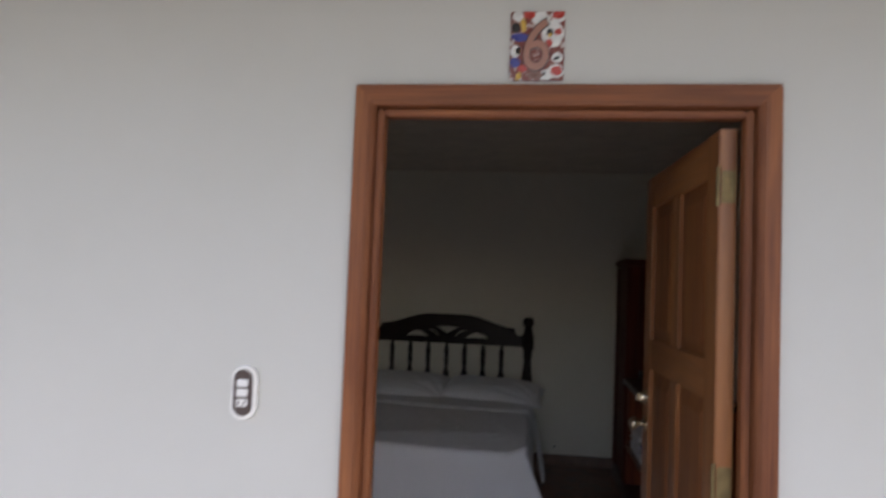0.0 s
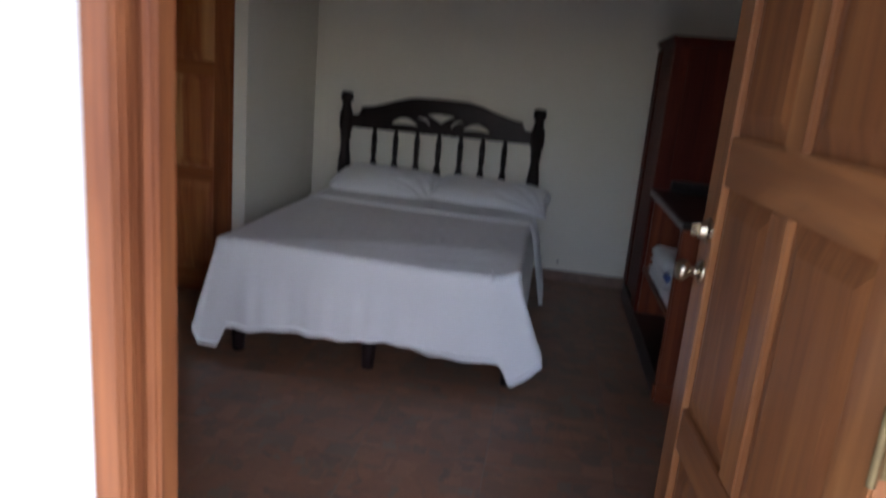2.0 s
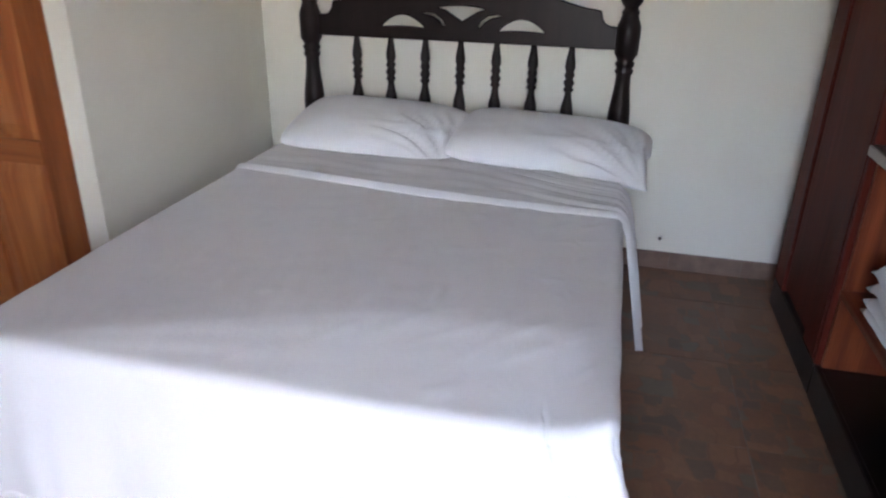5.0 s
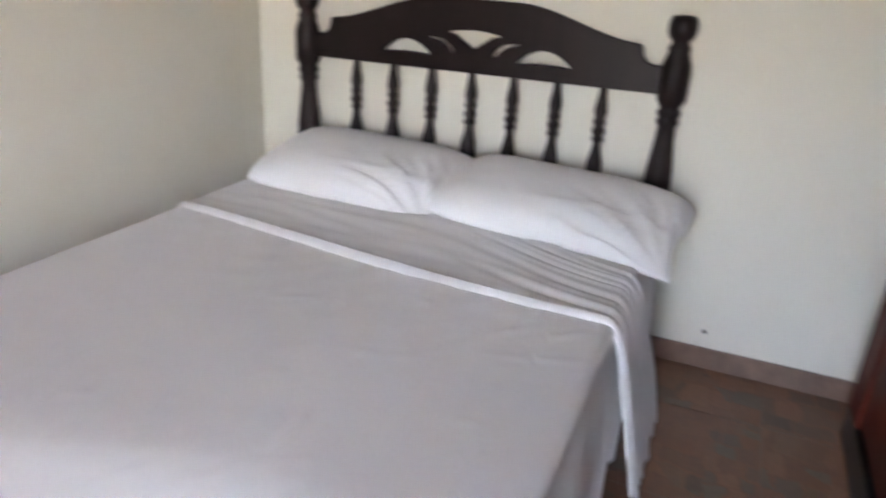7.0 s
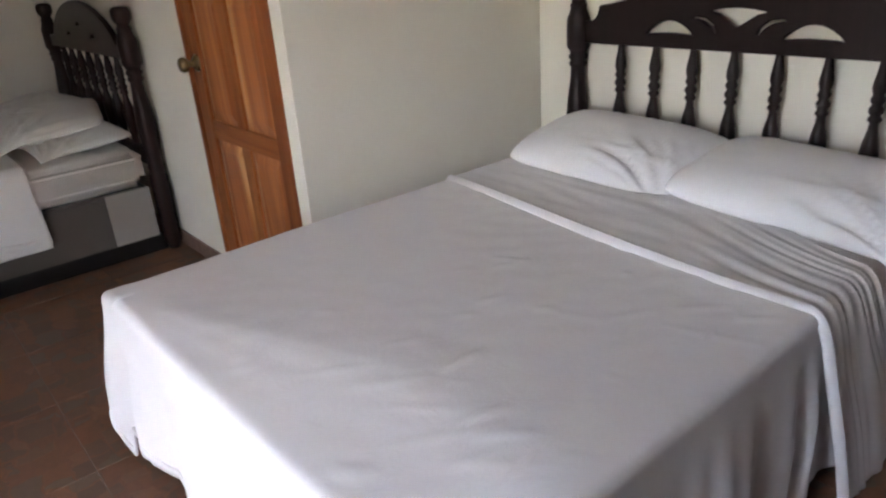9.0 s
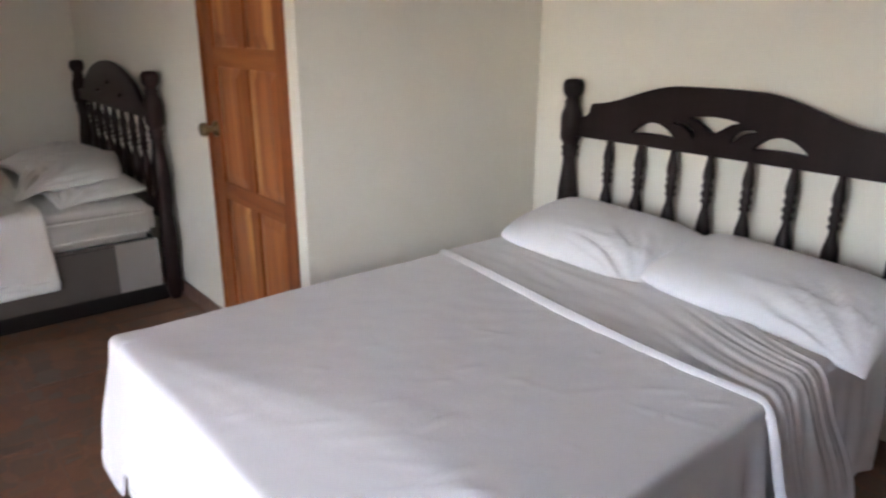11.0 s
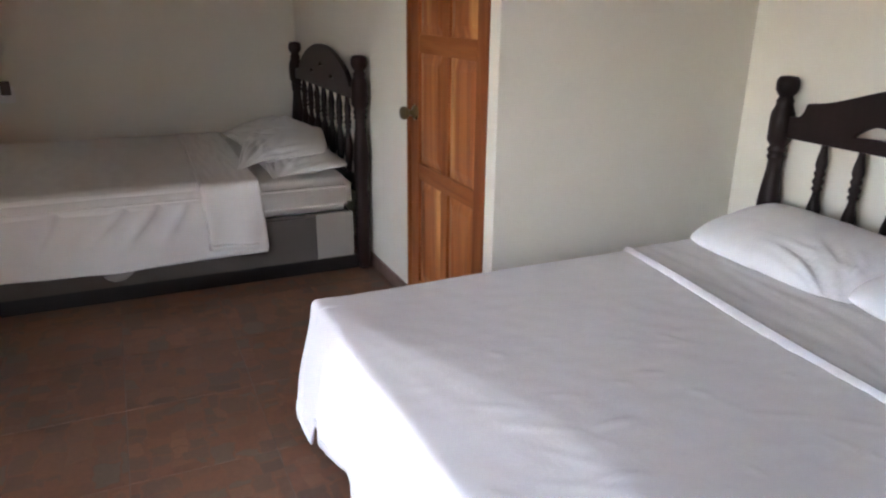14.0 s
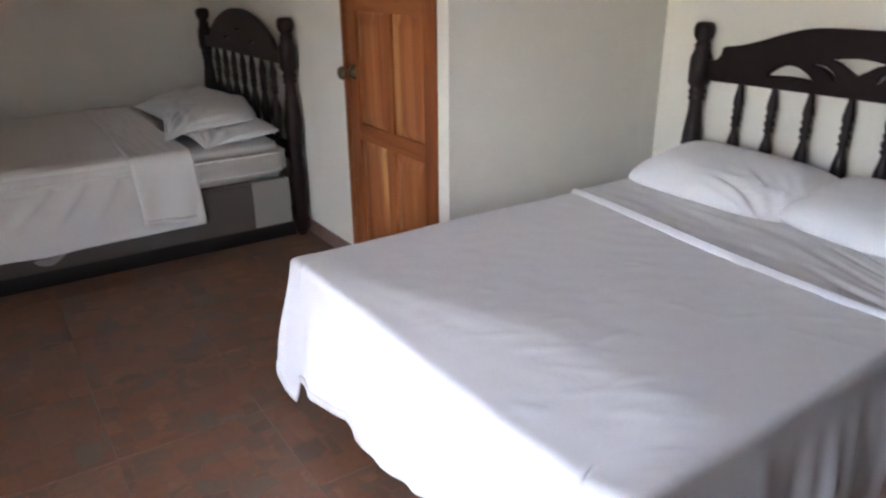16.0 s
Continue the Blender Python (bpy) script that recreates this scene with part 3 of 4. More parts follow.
def square_sheet(u, v):
    """The white sheet: u across from the wall side to the free side, v from the fold to the foot hem."""
    hang_l, hang_r, r = 0.42, 0.37 + 0.15 * smoothstep(0.80, 0.45, v), 0.024
    wdt, ln = BX1 - BX0, 4.48 - BY0
    sx = -hang_l + u * (wdt + hang_l + hang_r)                   # 0 at the wall edge
    bx = BX0 + sx
    hem = 0.418 + 0.032 * smoothstep(-0.75, -0.25, bx) + 0.015 * smoothstep(-0.9, -1.35, bx) + 0.005 * math.sin(u * 31) + 0.012 * wob(u * 9, 3.1) + 0.004 * math.sin(u * 97)
    hem += 0.11 * smoothstep(-1.43, -1.455, BX0 + sx) if sx < 0.2 else 0
    hem += 0.108 * smoothstep(-0.192, -0.172, bx) - 0.160 * max(0.0, min(1.0, (bx + 0.172) / 0.135))    # the lowest tip beside the free corner
    sy = v * (ln + hem)                                          # 0 at the head end, ln at the foot edge
    ol, orr, of = -sx, sx - wdt, sy - ln
    xl, dl = drape(ol + r, r)
    xr, dr = drape(orr + r, r)
    yf, df = drape(of + r, r)
    x, y = BX0 + sx, 4.48 - sy
    if ol > -r:
        x = BX0 + r - xl
    elif orr > -r:
        x = BX1 - r + xr
    if of > -r:
        y = BY0 + r - yf
    if orr > -r and of > -r:                                     # free corner: the cloth flares, then folds back behind the flap
        p, q = (orr + r) / (hang_r + r), (of + r) / (hem + r)
        turn = math.atan2(p, q)
        k = turn / (math.pi / 2)
        h, d = drape(max(p, q) * ((hem + r) * (1 - k) + (hang_r + r) * k), r)
        x = BX1 - r + h * math.sin(turn)
        y = BY0 + r - h * math.cos(turn)
        f = max(0.0, d - r) / 0.37
        x += f * (0.148 * (1 - smoothstep(0.05, 0.55, k)) + 0.07 * math.exp(-((k - 0.70) / 0.12) ** 2) + 0.018 * smoothstep(0.3, 1.0, k))
        y -= f * (0.042 * (1 - smoothstep(0.0, 0.25, k)) - 0.05 * smoothstep(0.1, 0.5, k) * (1 - smoothstep(0.6, 1.0, k)))
        return x, y, max(0.02, BZ - d + 0.05 * f * smoothstep(0.0, 0.2, k) * (1 - smoothstep(0.6, 1.0, k)))
    if ol > -r and of > -r:                                      # wall-side corner: one cone of cloth with a low tip
        p, q = (ol + r) / (hang_l + r), (of + r) / (hem + r)
        turn = math.atan2(p, q)
        k = turn / (math.pi / 2)
        reach = (hem + r) * (1 - k) + (hang_l + r) * k - 0.07 * math.sin(math.pi * k)
        h, d = drape(max(p, q) * reach, r)
        fall, lean = smoothstep(0.03, 0.35, d), max(0.0, d - r) / 0.37
        x = BX0 + r - h * math.sin(turn) - lean * (0.068 * (1 - smoothstep(0.2, 1.0, k)) + 0.030 * math.sin(math.pi * k)) - 0.018 * fall * smoothstep(0.3, 1.0, k)
        y = BY0 + r - h * math.cos(turn) - fall * 0.030 * (1 - smoothstep(0.3, 0.9, k)) - 0.012 * lean * math.sin(math.pi * min(1.0, 2 * k))
        return x, y, max(0.02, BZ - d)
    side = max(dl, dr)
    drop = max(side, df)
    z = BZ - drop
    # loose top: slack towards the foot, fine ripples
    top = 1 - smoothstep(0.0, 0.06, drop)
    line = 2.495 + 0.31 * smoothstep(-1.56, -0.45, x) + 0.012 * wob(x, 1.0, 0, 3)
    slack = line - max(y, BY0 + 0.01)
    ease = 1 - smoothstep(-0.12, 0.0, orr)
    z -= (1 - smoothstep(0.0, 0.38, df)) * (1 - smoothstep(0.0, 0.3, side)) * ease * 0.055 * (slack + (slack * slack + 0.00003) ** 0.5)
    z += top * ease * 0.006 * smoothstep(-0.35, 0.0, slack) * (1 - smoothstep(0.0, 0.20, slack)) * smoothstep(-1.5, -1.2, x)
    z += top * ease * (0.007 * wob(x, y, 0, 2) + 0.0018 * wob(x + y, (x - y) * 1.6, 2, 7) + 0.0012 * wob(x * 3, y, 4, 9))
    fan = math.atan2(y - 2.43, x + 1.66)                         # faint pulls running out of the wall-side corner
    z += top * ease * 0.0005 * math.sin(fan * 70 + 2 * wob(x, y, 5, 2)) * smoothstep(0.0, 0.05, slack) * smoothstep(-1.5, -1.1, x)
    for ax, ay, bx, by, hgt in CREASES:                          # short sharp pulls in the cloth
        ex, ey = bx - ax, by - ay
        t = ((x - ax) * ex + (y - ay) * ey) / (ex * ex + ey * ey)
        if 0 < t < 1:
            d = ((x - ax - t * ex) ** 2 + (y - ay - t * ey) ** 2) ** 0.5
            z += top * 1.9 * hgt * math.exp(-(d / 0.010) ** 2) * math.sin(math.pi * t)
    # hanging folds
    if df > 0.03:
        k = smoothstep(0.03, 0.35, df)
        calm = (1 - smoothstep(-0.16, -0.02, orr)) * smoothstep(0.0, 0.16, -ol)
        y -= k * (0.030 + calm * (0.013 * math.sin(x * 13 + 1.2 * math.sin(x * 5)) + 0.0035 * math.sin(x * 41 + 2 * math.sin(x * 9)) + 0.001 * math.sin(x * 83)) + 0.012 * smoothstep(-0.16, -0.02, orr))
        x += max(0.0, df - r) / 0.37 * 0.148 * smoothstep(-0.32, 0.02, orr) - max(0.0, df - r) / 0.37 * 0.09 * smoothstep(-0.20, 0.06, ol)
    if side > 0.03:
        k = smoothstep(0.03, 0.35, side) * (1 - smoothstep(0.0, 0.2, df))
        s = 1 if dr > dl else -1
        calm = smoothstep(0.0, 0.10, -of)
        x += s * k * (0.018 + calm * (0.012 * math.sin(y * 26 + 2 * math.sin(y * 7)) + 0.006 * math.sin(y * 61)))
    return x, y, max(z, 0.02)


def hem_of(cloth_ob, place, nu, v0, v1, mat):
    """A stitched hem, a little thicker than the cloth it edges."""
    bm = sheet(nu, 2, lambda u, v: place(u, v0 + (v1 - v0) * v), 0.005)
    bmesh.ops.recalc_face_normals(bm, faces=bm.faces[:])
    bm.normal_update()
    for vert in bm.verts:
        vert.co += vert.normal * 0.0016
    return part("hem", bm, mat, cloth_ob, "", True)


def double_sheet(u, v):
    """The sheet, its foot edge running slightly out of square with the bed."""
    x, y, z = square_sheet(u, v)
    return x, y + (0.008 + 0.027 * (x - BC) / 0.745) * smoothstep(3.6, 2.5, y), z


bed_sheet = tagged(part("bed_sheet", sheet(210, 230, double_sheet, 0.003), M_SHEET, None, "", True),
                   "white cotton sheet hanging unevenly over the double bed", "bed sheet")
hem_of(bed_sheet, double_sheet, 210, 0.988, 1.0, M_SHEET)


def double_fold(u, v):
    """The turned-down band below the pillows, bunched into pleats at the free side and hanging there."""
    wdt = BX1 - BX0
    sx = -0.12 + u * (wdt + 0.12 + 0.50)
    r = 0.050
    orr = sx - wdt
    x = BX0 + sx
    xr, dr = drape(orr + r, r)
    if orr > -r:
        x = BX1 - r + xr + 0.014 + 0.012 * smoothstep(0.0, 0.1, dr)
    xl, dl = drape(-sx + r, r)
    if -sx > -r:
        x = BX0 + r - xl - 0.006
    gone = smoothstep(-0.75, 0.0, BX0 + sx)
    y_low = 3.765 - 0.140 * smoothstep(-1.5, 0.0, BX0 + sx) - 0.028 * math.sin(math.pi * max(0.0, min(1.0, sx / wdt))) + 0.03 * smoothstep(0.1, 0.4, dr)
    y_high = 4.26 - 0.33 * gone + 0.13 * smoothstep(0.05, 0.4, dr)
    y = y_low + (y_high - y_low) * v
    z = BZ + 0.0165 - max(dr, dl)
    over = max(0.0, min(1.0, (orr + r) / (r * 1.6))) * math.pi / 2    # turn of the cloth's face round the bed's edge
    lift = 0.010 * math.exp(-((v - 0.016) / 0.026) ** 2)
    bunch = gone ** 1.5
    swing = 3.8 * wob(sx * 0.7, v * 1.3, 0, 2)
    lift += bunch * smoothstep(0.03, 0.2, v) * (0.003 + 0.0068 * (0.6 + 0.9 * wob(v * 3, sx, 4)) * math.sin(v * 24 + swing + 0.9 * sx) + 0.0022 * math.sin(v * 53 + sx * 6 + 2 * swing))
    lift += smoothstep(0.04, 0.18, v) * 0.004 * wob(sx, v * 2, 7, 5) * (1 - bunch) + 0.20 * max(0.0, dr - 0.04)
    if v < 0.012:
        lift -= 0.022
    x += lift * math.sin(over)
    z += lift * math.cos(over)
    return x, y, z


tagged(part("folded_sheet", sheet(130, 90, double_fold, 0.003), M_SHEET, None, "", True),
       "white top sheet turned down and pleated below the pillows", "bed sheet", "bed linen")


def pillow(name, label, w, d, h, m, seed, mat, pull=(0, 0, 0, 0), ears=(), crease=1.0, boxy=0.0):
    """A soft pillow with thin seams; ears: pointed corners, with creases fanning out of them; pull: how far each corner sags."""
    bm = bmesh.new()
    n = 46
    tops, lows = [], []
    signs = ((-1, -1), (1, -1), (1, 1), (-1, 1))
    for side, store in ((1, tops), (-1, lows)):
        for j in range(n + 1):
            row = []
            for i in range(n + 1):
                a, b = math.sin(math.pi / 2 * (-1 + 2 * i / n)), math.sin(math.pi / 2 * (-1 + 2 * j / n))
                k = (0 if a < 0 else 1) if b < 0 else (3 if a < 0 else 2)
                pointed = k in ears
                blunt = 1 - (0.0 if pointed else 0.09) * (abs(a) * abs(b)) ** 4
                waist = 0.055 if pointed else 0.02
                x = a * w / 2 * (blunt - waist * (1 - b * b) * abs(a) ** 5)
                y = b * d / 2 * (blunt - waist * (1 - a * a) * abs(b) ** 5)
                fat = max(0.0, 1 - abs(a) ** (2.4 + 2.6 * boxy)) ** 0.62 * max(0.0, 1 - abs(b) ** (2.0 + (2.4 * boxy if b < 0 else 0.0))) ** 0.56
                z = side * h / 2 * fat * (1.0 if side > 0 else 0.55)
                z += side * fat * 0.006 * wob(a * 1.3 + seed, b * 1.3, seed)
                z += side * fat * 0.0035 * wob(a * 5 + 2 * b, b * 2.2 - a, seed + 3)
                z += side * fat * 0.0022 * wob(a * 11 + 3 * b, b * 5 - 4 * a, seed + 6) * smoothstep(0.2, 0.9, max(abs(a), abs(b)))
                if side > 0 and ears:
                    z += crease * 0.007 * fat * math.exp(-((b + 0.50 - 0.10 * a + 0.05 * wob(a * 2, seed)) / 0.055) ** 2) * smoothstep(-0.5, 0.5, a)
                for e in ears:
                    da, db = a - signs[e][0], (b - signs[e][1]) * d / w
                    rho, phi = (da * da + db * db) ** 0.5, math.atan2(db, da)
                    fan = math.exp(-((rho - 0.55) / 0.33) ** 2)
                    z += side * crease * fan * min(1, fat * 2) * (0.008 * math.sin(phi * 13 + seed + 1.6 * wob(rho * 2, phi, seed)) + 0.007 * math.sin(phi * 31 + 3 * wob(rho * 3, phi * 2, seed)))
                    z -= side * crease * 0.020 * math.exp(-(rho / 0.45) ** 2) * fat
                z -= sum(p * smoothstep(0.35, 1.0, sa * a) * smoothstep(0.35, 1.0, sb * b) for p, (sa, sb) in zip(pull, signs))
                row.append((x, y, z))
            store.append(row)
    vt = [[bm.verts.new(c) for c in row] for row in tops]
    vl = [[vt[j][i] if i in (0, n) or j in (0, n) else bm.verts.new(lows[j][i]) for i in range(n + 1)] for j in range(n + 1)]
    for grid_v in (vt, vl):
        for j in range(n):
            for i in range(n):
                bm.faces.new((grid_v[j][i], grid_v[j][i + 1], grid_v[j + 1][i + 1], grid_v[j + 1][i]))
    ob = tagged(part(name, bm, mat, None, "", True), label, "pillow", "pillows")
    ob.matrix_world = m
    return ob


pillow("pillow", "plump white pillow with creased case against the headboard", 0.80, 0.50, 0.200, pose(-1.115, 4.295, 0.668, 12, 1, -3), 1.0, M_SHEET, (0, 0.055, 0, 0), (1,), 1.25, 0.5)
pillow("pillow", "plump white pillow with a drooping corner against the headboard", 0.84, 0.50, 0.185, pose(-0.355, 4.285, 0.664, 10, 2, -4), 4.0, M_SHEET, (0, 0.026, 0.01, 0), (1,), 1.0, 0.8)

# second bed
SX0, SX1, SY0, SY1, SZ = -4.86, -3.24, 1.13, 3.17, 0.605
bed2 = bed_frame("single_bed", "dark wooden bed with a round-topped spindle headboard", 1.575, 2.06, True, False, M_DARKRED)
bed2.matrix_world = pose((-4.854 - 3.278) / 2, 3.215, 0)
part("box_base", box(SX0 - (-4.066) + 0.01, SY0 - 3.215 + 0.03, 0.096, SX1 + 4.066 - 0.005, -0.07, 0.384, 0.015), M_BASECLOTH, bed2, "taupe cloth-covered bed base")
part("base_patch", box(SX1 + 4.066 - 0.004, -0.30, 0.108, SX1 + 4.066 + 0.003, -0.075, 0.383, 0.001), M_PATCH, bed2, "grey cloth end of the base")
mattress_two = tagged(part("mattress", box(SX0, SY0 + 0.01, 0.385, SX1, SY1 - 0.02, SZ - 0.01, 0.05, 4), M_COTTON, None, "", True), "pale mattress with a fitted sheet on the second bed", "mattress")
piping(mattress_two, SX0, SY0 + 0.01, SX1, SY1 - 0.02, (0.437, 0.54), M_COTTON)


def single_sheet(u, v):
    """The cream cover: u across, v from the fold to beyond the foot."""
    wdt, r = SX1 - SX0, 0.15
    foot = smoothstep(0.78, 1.0, v)
    hang = 0.318 + 0.035 * math.sin(v * 3.1 + 0.4) + 0.012 * wob(v * 8, 2) + 0.15 * foot
    sx = -0.10 + u * (wdt + 0.10 + hang)
    ln = 2.62 - SY0
    sy = v * (ln + 0.46)
    orr, of = sx - wdt, sy - ln
    x, y = SX0 + sx, 2.62 - sy
    xr, dr = drape(orr + r, r)
    rf = 0.045
    yf, df = drape(of + rf, rf)
    if orr > -r:
        x = SX1 - r + xr + 0.004
    if of > -rf:
        y = SY0 + rf - yf
    drop = max(dr, df) + 0.25 * min(dr, df)
    z = SZ + 0.004 - drop
    top = 1 - smoothstep(0, 0.06, drop)
    z += top * (0.006 * wob(x, y, 3, 3) + 0.003 * wob(x, y * 2, 9, 8)) 
    for cy, lean, hgt in ((2.18, 0.7, 0.012), (2.02, 0.9, 0.016), (1.86, 1.1, 0.010), (1.55, 0.6, 0.012)):   # slanting pulls below the edge
        d = y - cy + lean * (dr - 0.12)
        x += 1.7 * hgt * math.exp(-(d / 0.028) ** 2) * smoothstep(0.03, 0.12, dr) * (1 - smoothstep(0.18, 0.30, dr))
    if dr > 0.03:
        k = smoothstep(0.03, 0.35, dr)
        x += k * (0.020 + 0.016 * math.sin(y * 9 + dr * 9) + 0.010 * wob(y * 3, dr * 5, 1, 2)) + 0.10 * k * smoothstep(0.0, 0.3, df)
    if df > 0.03:
        y -= smoothstep(0.03, 0.4, df) * (0.03 + 0.015 * math.sin(x * 14))
    return x, y, max(0.03, z)


def torn_scrap(u, v):
    """A loose tongue of base cloth hanging below the cover."""
    y = 1.76 + 0.15 * u + 0.05 * (1 - v)
    return SX1 + 0.006 + 0.014 * math.sin(v * 3.1) + 0.004 * wob(u * 3, v * 3), y, 0.215 - 0.07 * v * (0.35 + 0.65 * math.sin(math.pi * u) ** 0.7) - 0.02 * (1 - u)


scrap = part("torn_lining", sheet(14, 8, torn_scrap, 0.002), M_PATCH, bed2, "torn pale lining hanging from the base", True)
scrap.matrix_parent_inverse = bed2.matrix_world.inverted()
cover = tagged(part("bed_cover", sheet(110, 120, single_sheet, 0.003), M_COTTON, None, "", True), "cream cotton cover hanging over the side of the second bed", "bed sheet")
hem_of(cover, lambda u, v: single_sheet(v, u), 120, 0.984, 1.0, M_COTTON)


def single_fold(u, v):
    wdt, r = SX1 - SX0, 0.045
    sx = -0.06 + u * (wdt + 0.06 + 0.35 + 0.02 * v)
    orr = sx - wdt
    x = SX0 + sx
    xr, dr = drape(orr + r, r)
    if orr > -r:
        x = SX1 - r + xr + 0.012
    skew = 0.02 * smoothstep(0.0, 0.4, dr)
    y = 2.315 + 0.29 * v + skew - 0.03 * smoothstep(0.0, wdt, sx) * (1 - v)
    z = SZ + 0.016 - dr + 0.006 * math.exp(-(v / 0.07) ** 2) + 0.004 * wob(sx, v * 3, 2, 4)
    if dr > 0.03:
        x += 0.03 * smoothstep(0.03, 0.35, dr) + 0.010 * math.sin(v * 9 + dr * 6) * smoothstep(0.03, 0.3, dr)
    if v < 0.02:
        z -= 0.012 * (1 - smoothstep(0, 0.05, dr))
        x -= 0.012 * smoothstep(0.02, 0.05, dr)
    return x, y, z


folded = tagged(part("folded_cover", sheet(100, 30, single_fold, 0.003), M_COTTON, None, "", True), "cream cover folded back in a broad band on the second bed", "bed sheet")
hem_of(folded, lambda u, v: single_fold(v, u), 30, 0.984, 1.0, M_COTTON)
pillow("pillow", "limp white pillow lying across the second bed", 0.74, 0.52, 0.13, pose(-4.30, 2.90, 0.690, 10, 3, 10), 7.0, M_COTTON, (0.0, 0, 0, 0), (0, 3), 1.3)
pillow("pillow", "rumpled white pillow with a sagging corner on the second bed", 0.80, 0.54, 0.125, pose(-3.78, 2.86, 0.712, 6, 2, -12), 9.0, M_COTTON, (0.05, 0.03, 0, 0), (0, 1), 1.5)
pillow("pillow", "flat white pillow under another on the second bed", 0.70, 0.48, 0.12, pose(-3.62, 2.90, 0.648, 3, 2, 4), 12.0, M_COTTON, (0, 0.01, 0, 0), (1,))

# ---- wardrobe and desk ----
WX0, WX1 = 0.65, 1.20
wr = thing("wardrobe", "tall dark maroon wardrobe with a moulded top", "wardrobe")
part("plinth", box(WX0 + 0.004, 3.68, 0.0, WX1, 4.40, 0.125, 0.004), M_BLACK, wr, "black-stained plinth")
part("side_panel", box(WX0 + 0.002, 3.68, 0.125, WX1, 3.70, 1.74, 0.002), M_MAROON["Z"], wr)
part("side_panel", box(WX0 + 0.002, 4.38, 0.125, WX1, 4.40, 1.74, 0.002), M_MAROON["Z"], wr)
part("back_panel", box(WX1 - 0.012, 3.70, 0.125, WX1 - 0.002, 4.38, 1.74), M_MAROON["Z"], wr)
part("bottom_board", box(WX0 + 0.03, 3.70, 0.125, WX1 - 0.012, 4.38, 0.145), M_MAROON["Y"], wr)
bm = box(WX0 - 0.012, 3.66, 1.742, WX1, 4.30, 1.765, 0.006)
box(WX0 - 0.024, 3.65, 1.763, WX1, 4.31, 1.792, 0.008, bm=bm)
part("cornice", bm, M_MAROON["Y"], wr, "moulded dark cornice")
door = part("door", box(WX0 + 0.012, 3.84, 0.15, WX0 + 0.026, 4.25, 1.735, 0.002), M_MAROON["Z"], wr, "dark red wardrobe door")
for y0, y1 in ((3.702, 3.85), (4.24, 4.378)):
    part("stile", box(WX0, y0, 0.13, WX0 + 0.03, y1, 1.739, 0.004), M_MAROON["Z"], door)
part("side_moulding", box(WX0 + 0.085, 3.672, 0.95, WX0 + 0.10, 3.682, 1.72, 0.003), M_MAROON["Z"], wr, "raised moulding strip catching the light")

desk = thing("desk", "red mahogany dressing desk with an open shelf and dark top", "desk")
part("top", box(WX0 - 0.004, 2.60, 0.866, WX1, 3.678, 0.902, 0.006), M_BLACK, desk, "black lacquered top")
part("edge_band", box(WX0 - 0.010, 2.600, 0.868, WX0 - 0.0035, 3.678, 0.900, 0.002), plain("worn_edge_band", (0.30, 0.27, 0.25), 0.35), desk, "worn greyish edge band")
part("upstand", box(WX0 + 0.10, 3.655, 0.903, WX1 - 0.01, 3.677, 0.965, 0.004), M_BLACK, desk, "low black upstand")
for x0, x1, z0, z1 in ((WX0, WX0 + 0.085, 0.10, 0.865), (WX1 - 0.085, WX1, 0.10, 0.865)):
    part("end_stile", box(x0, 2.622, z0, x1, 2.662, z1, 0.008), M_RED["Z"], desk)
part("end_rail", box(WX0 + 0.0855, 2.624, 0.78, WX1 - 0.0855, 2.660, 0.865, 0.005), M_RED["X"], desk)
part("end_rail", box(WX0 + 0.0855, 2.624, 0.10, WX1 - 0.0855, 2.660, 0.20, 0.005), M_RED["X"], desk)
part("end_panel", box(WX0 + 0.08, 2.634, 0.19, WX1 - 0.08, 2.652, 0.79, 0.002), M_RED["Z"], desk)
part("foot_board", box(WX0 - 0.008, 2.612, 0.0, WX1, 2.672, 0.10, 0.012), M_RED["X"], desk, "red moulded foot")
part("front_board", box(WX0 + 0.004, 2.672, 0.0, WX0 + 0.022, 3.678, 0.125, 0.003), M_BLACK, desk, "dark plinth board")
part("bottom_board", box(WX0 + 0.022, 2.663, 0.105, WX1, 3.678, 0.124), M_BLACK, desk)
part("shelf", box(WX0 + 0.012, 2.663, 0.405, WX1 - 0.02, 3.659, 0.425, 0.002), M_RED["Y"], desk, "dark red shelf")
# wardrobe side below the top, door light put into its brighter red
part("inner_side", box(WX0 + 0.022, 3.660, 0.126, WX1 - 0.016, 3.678, 0.865, 0.002), M_RED["Z"], desk, "inner side board, redder for the door light on it")
part("back_panel", box(WX1 - 0.015, 2.663, 0.125, WX1, 3.678, 0.866), M_RED["Z"], desk)


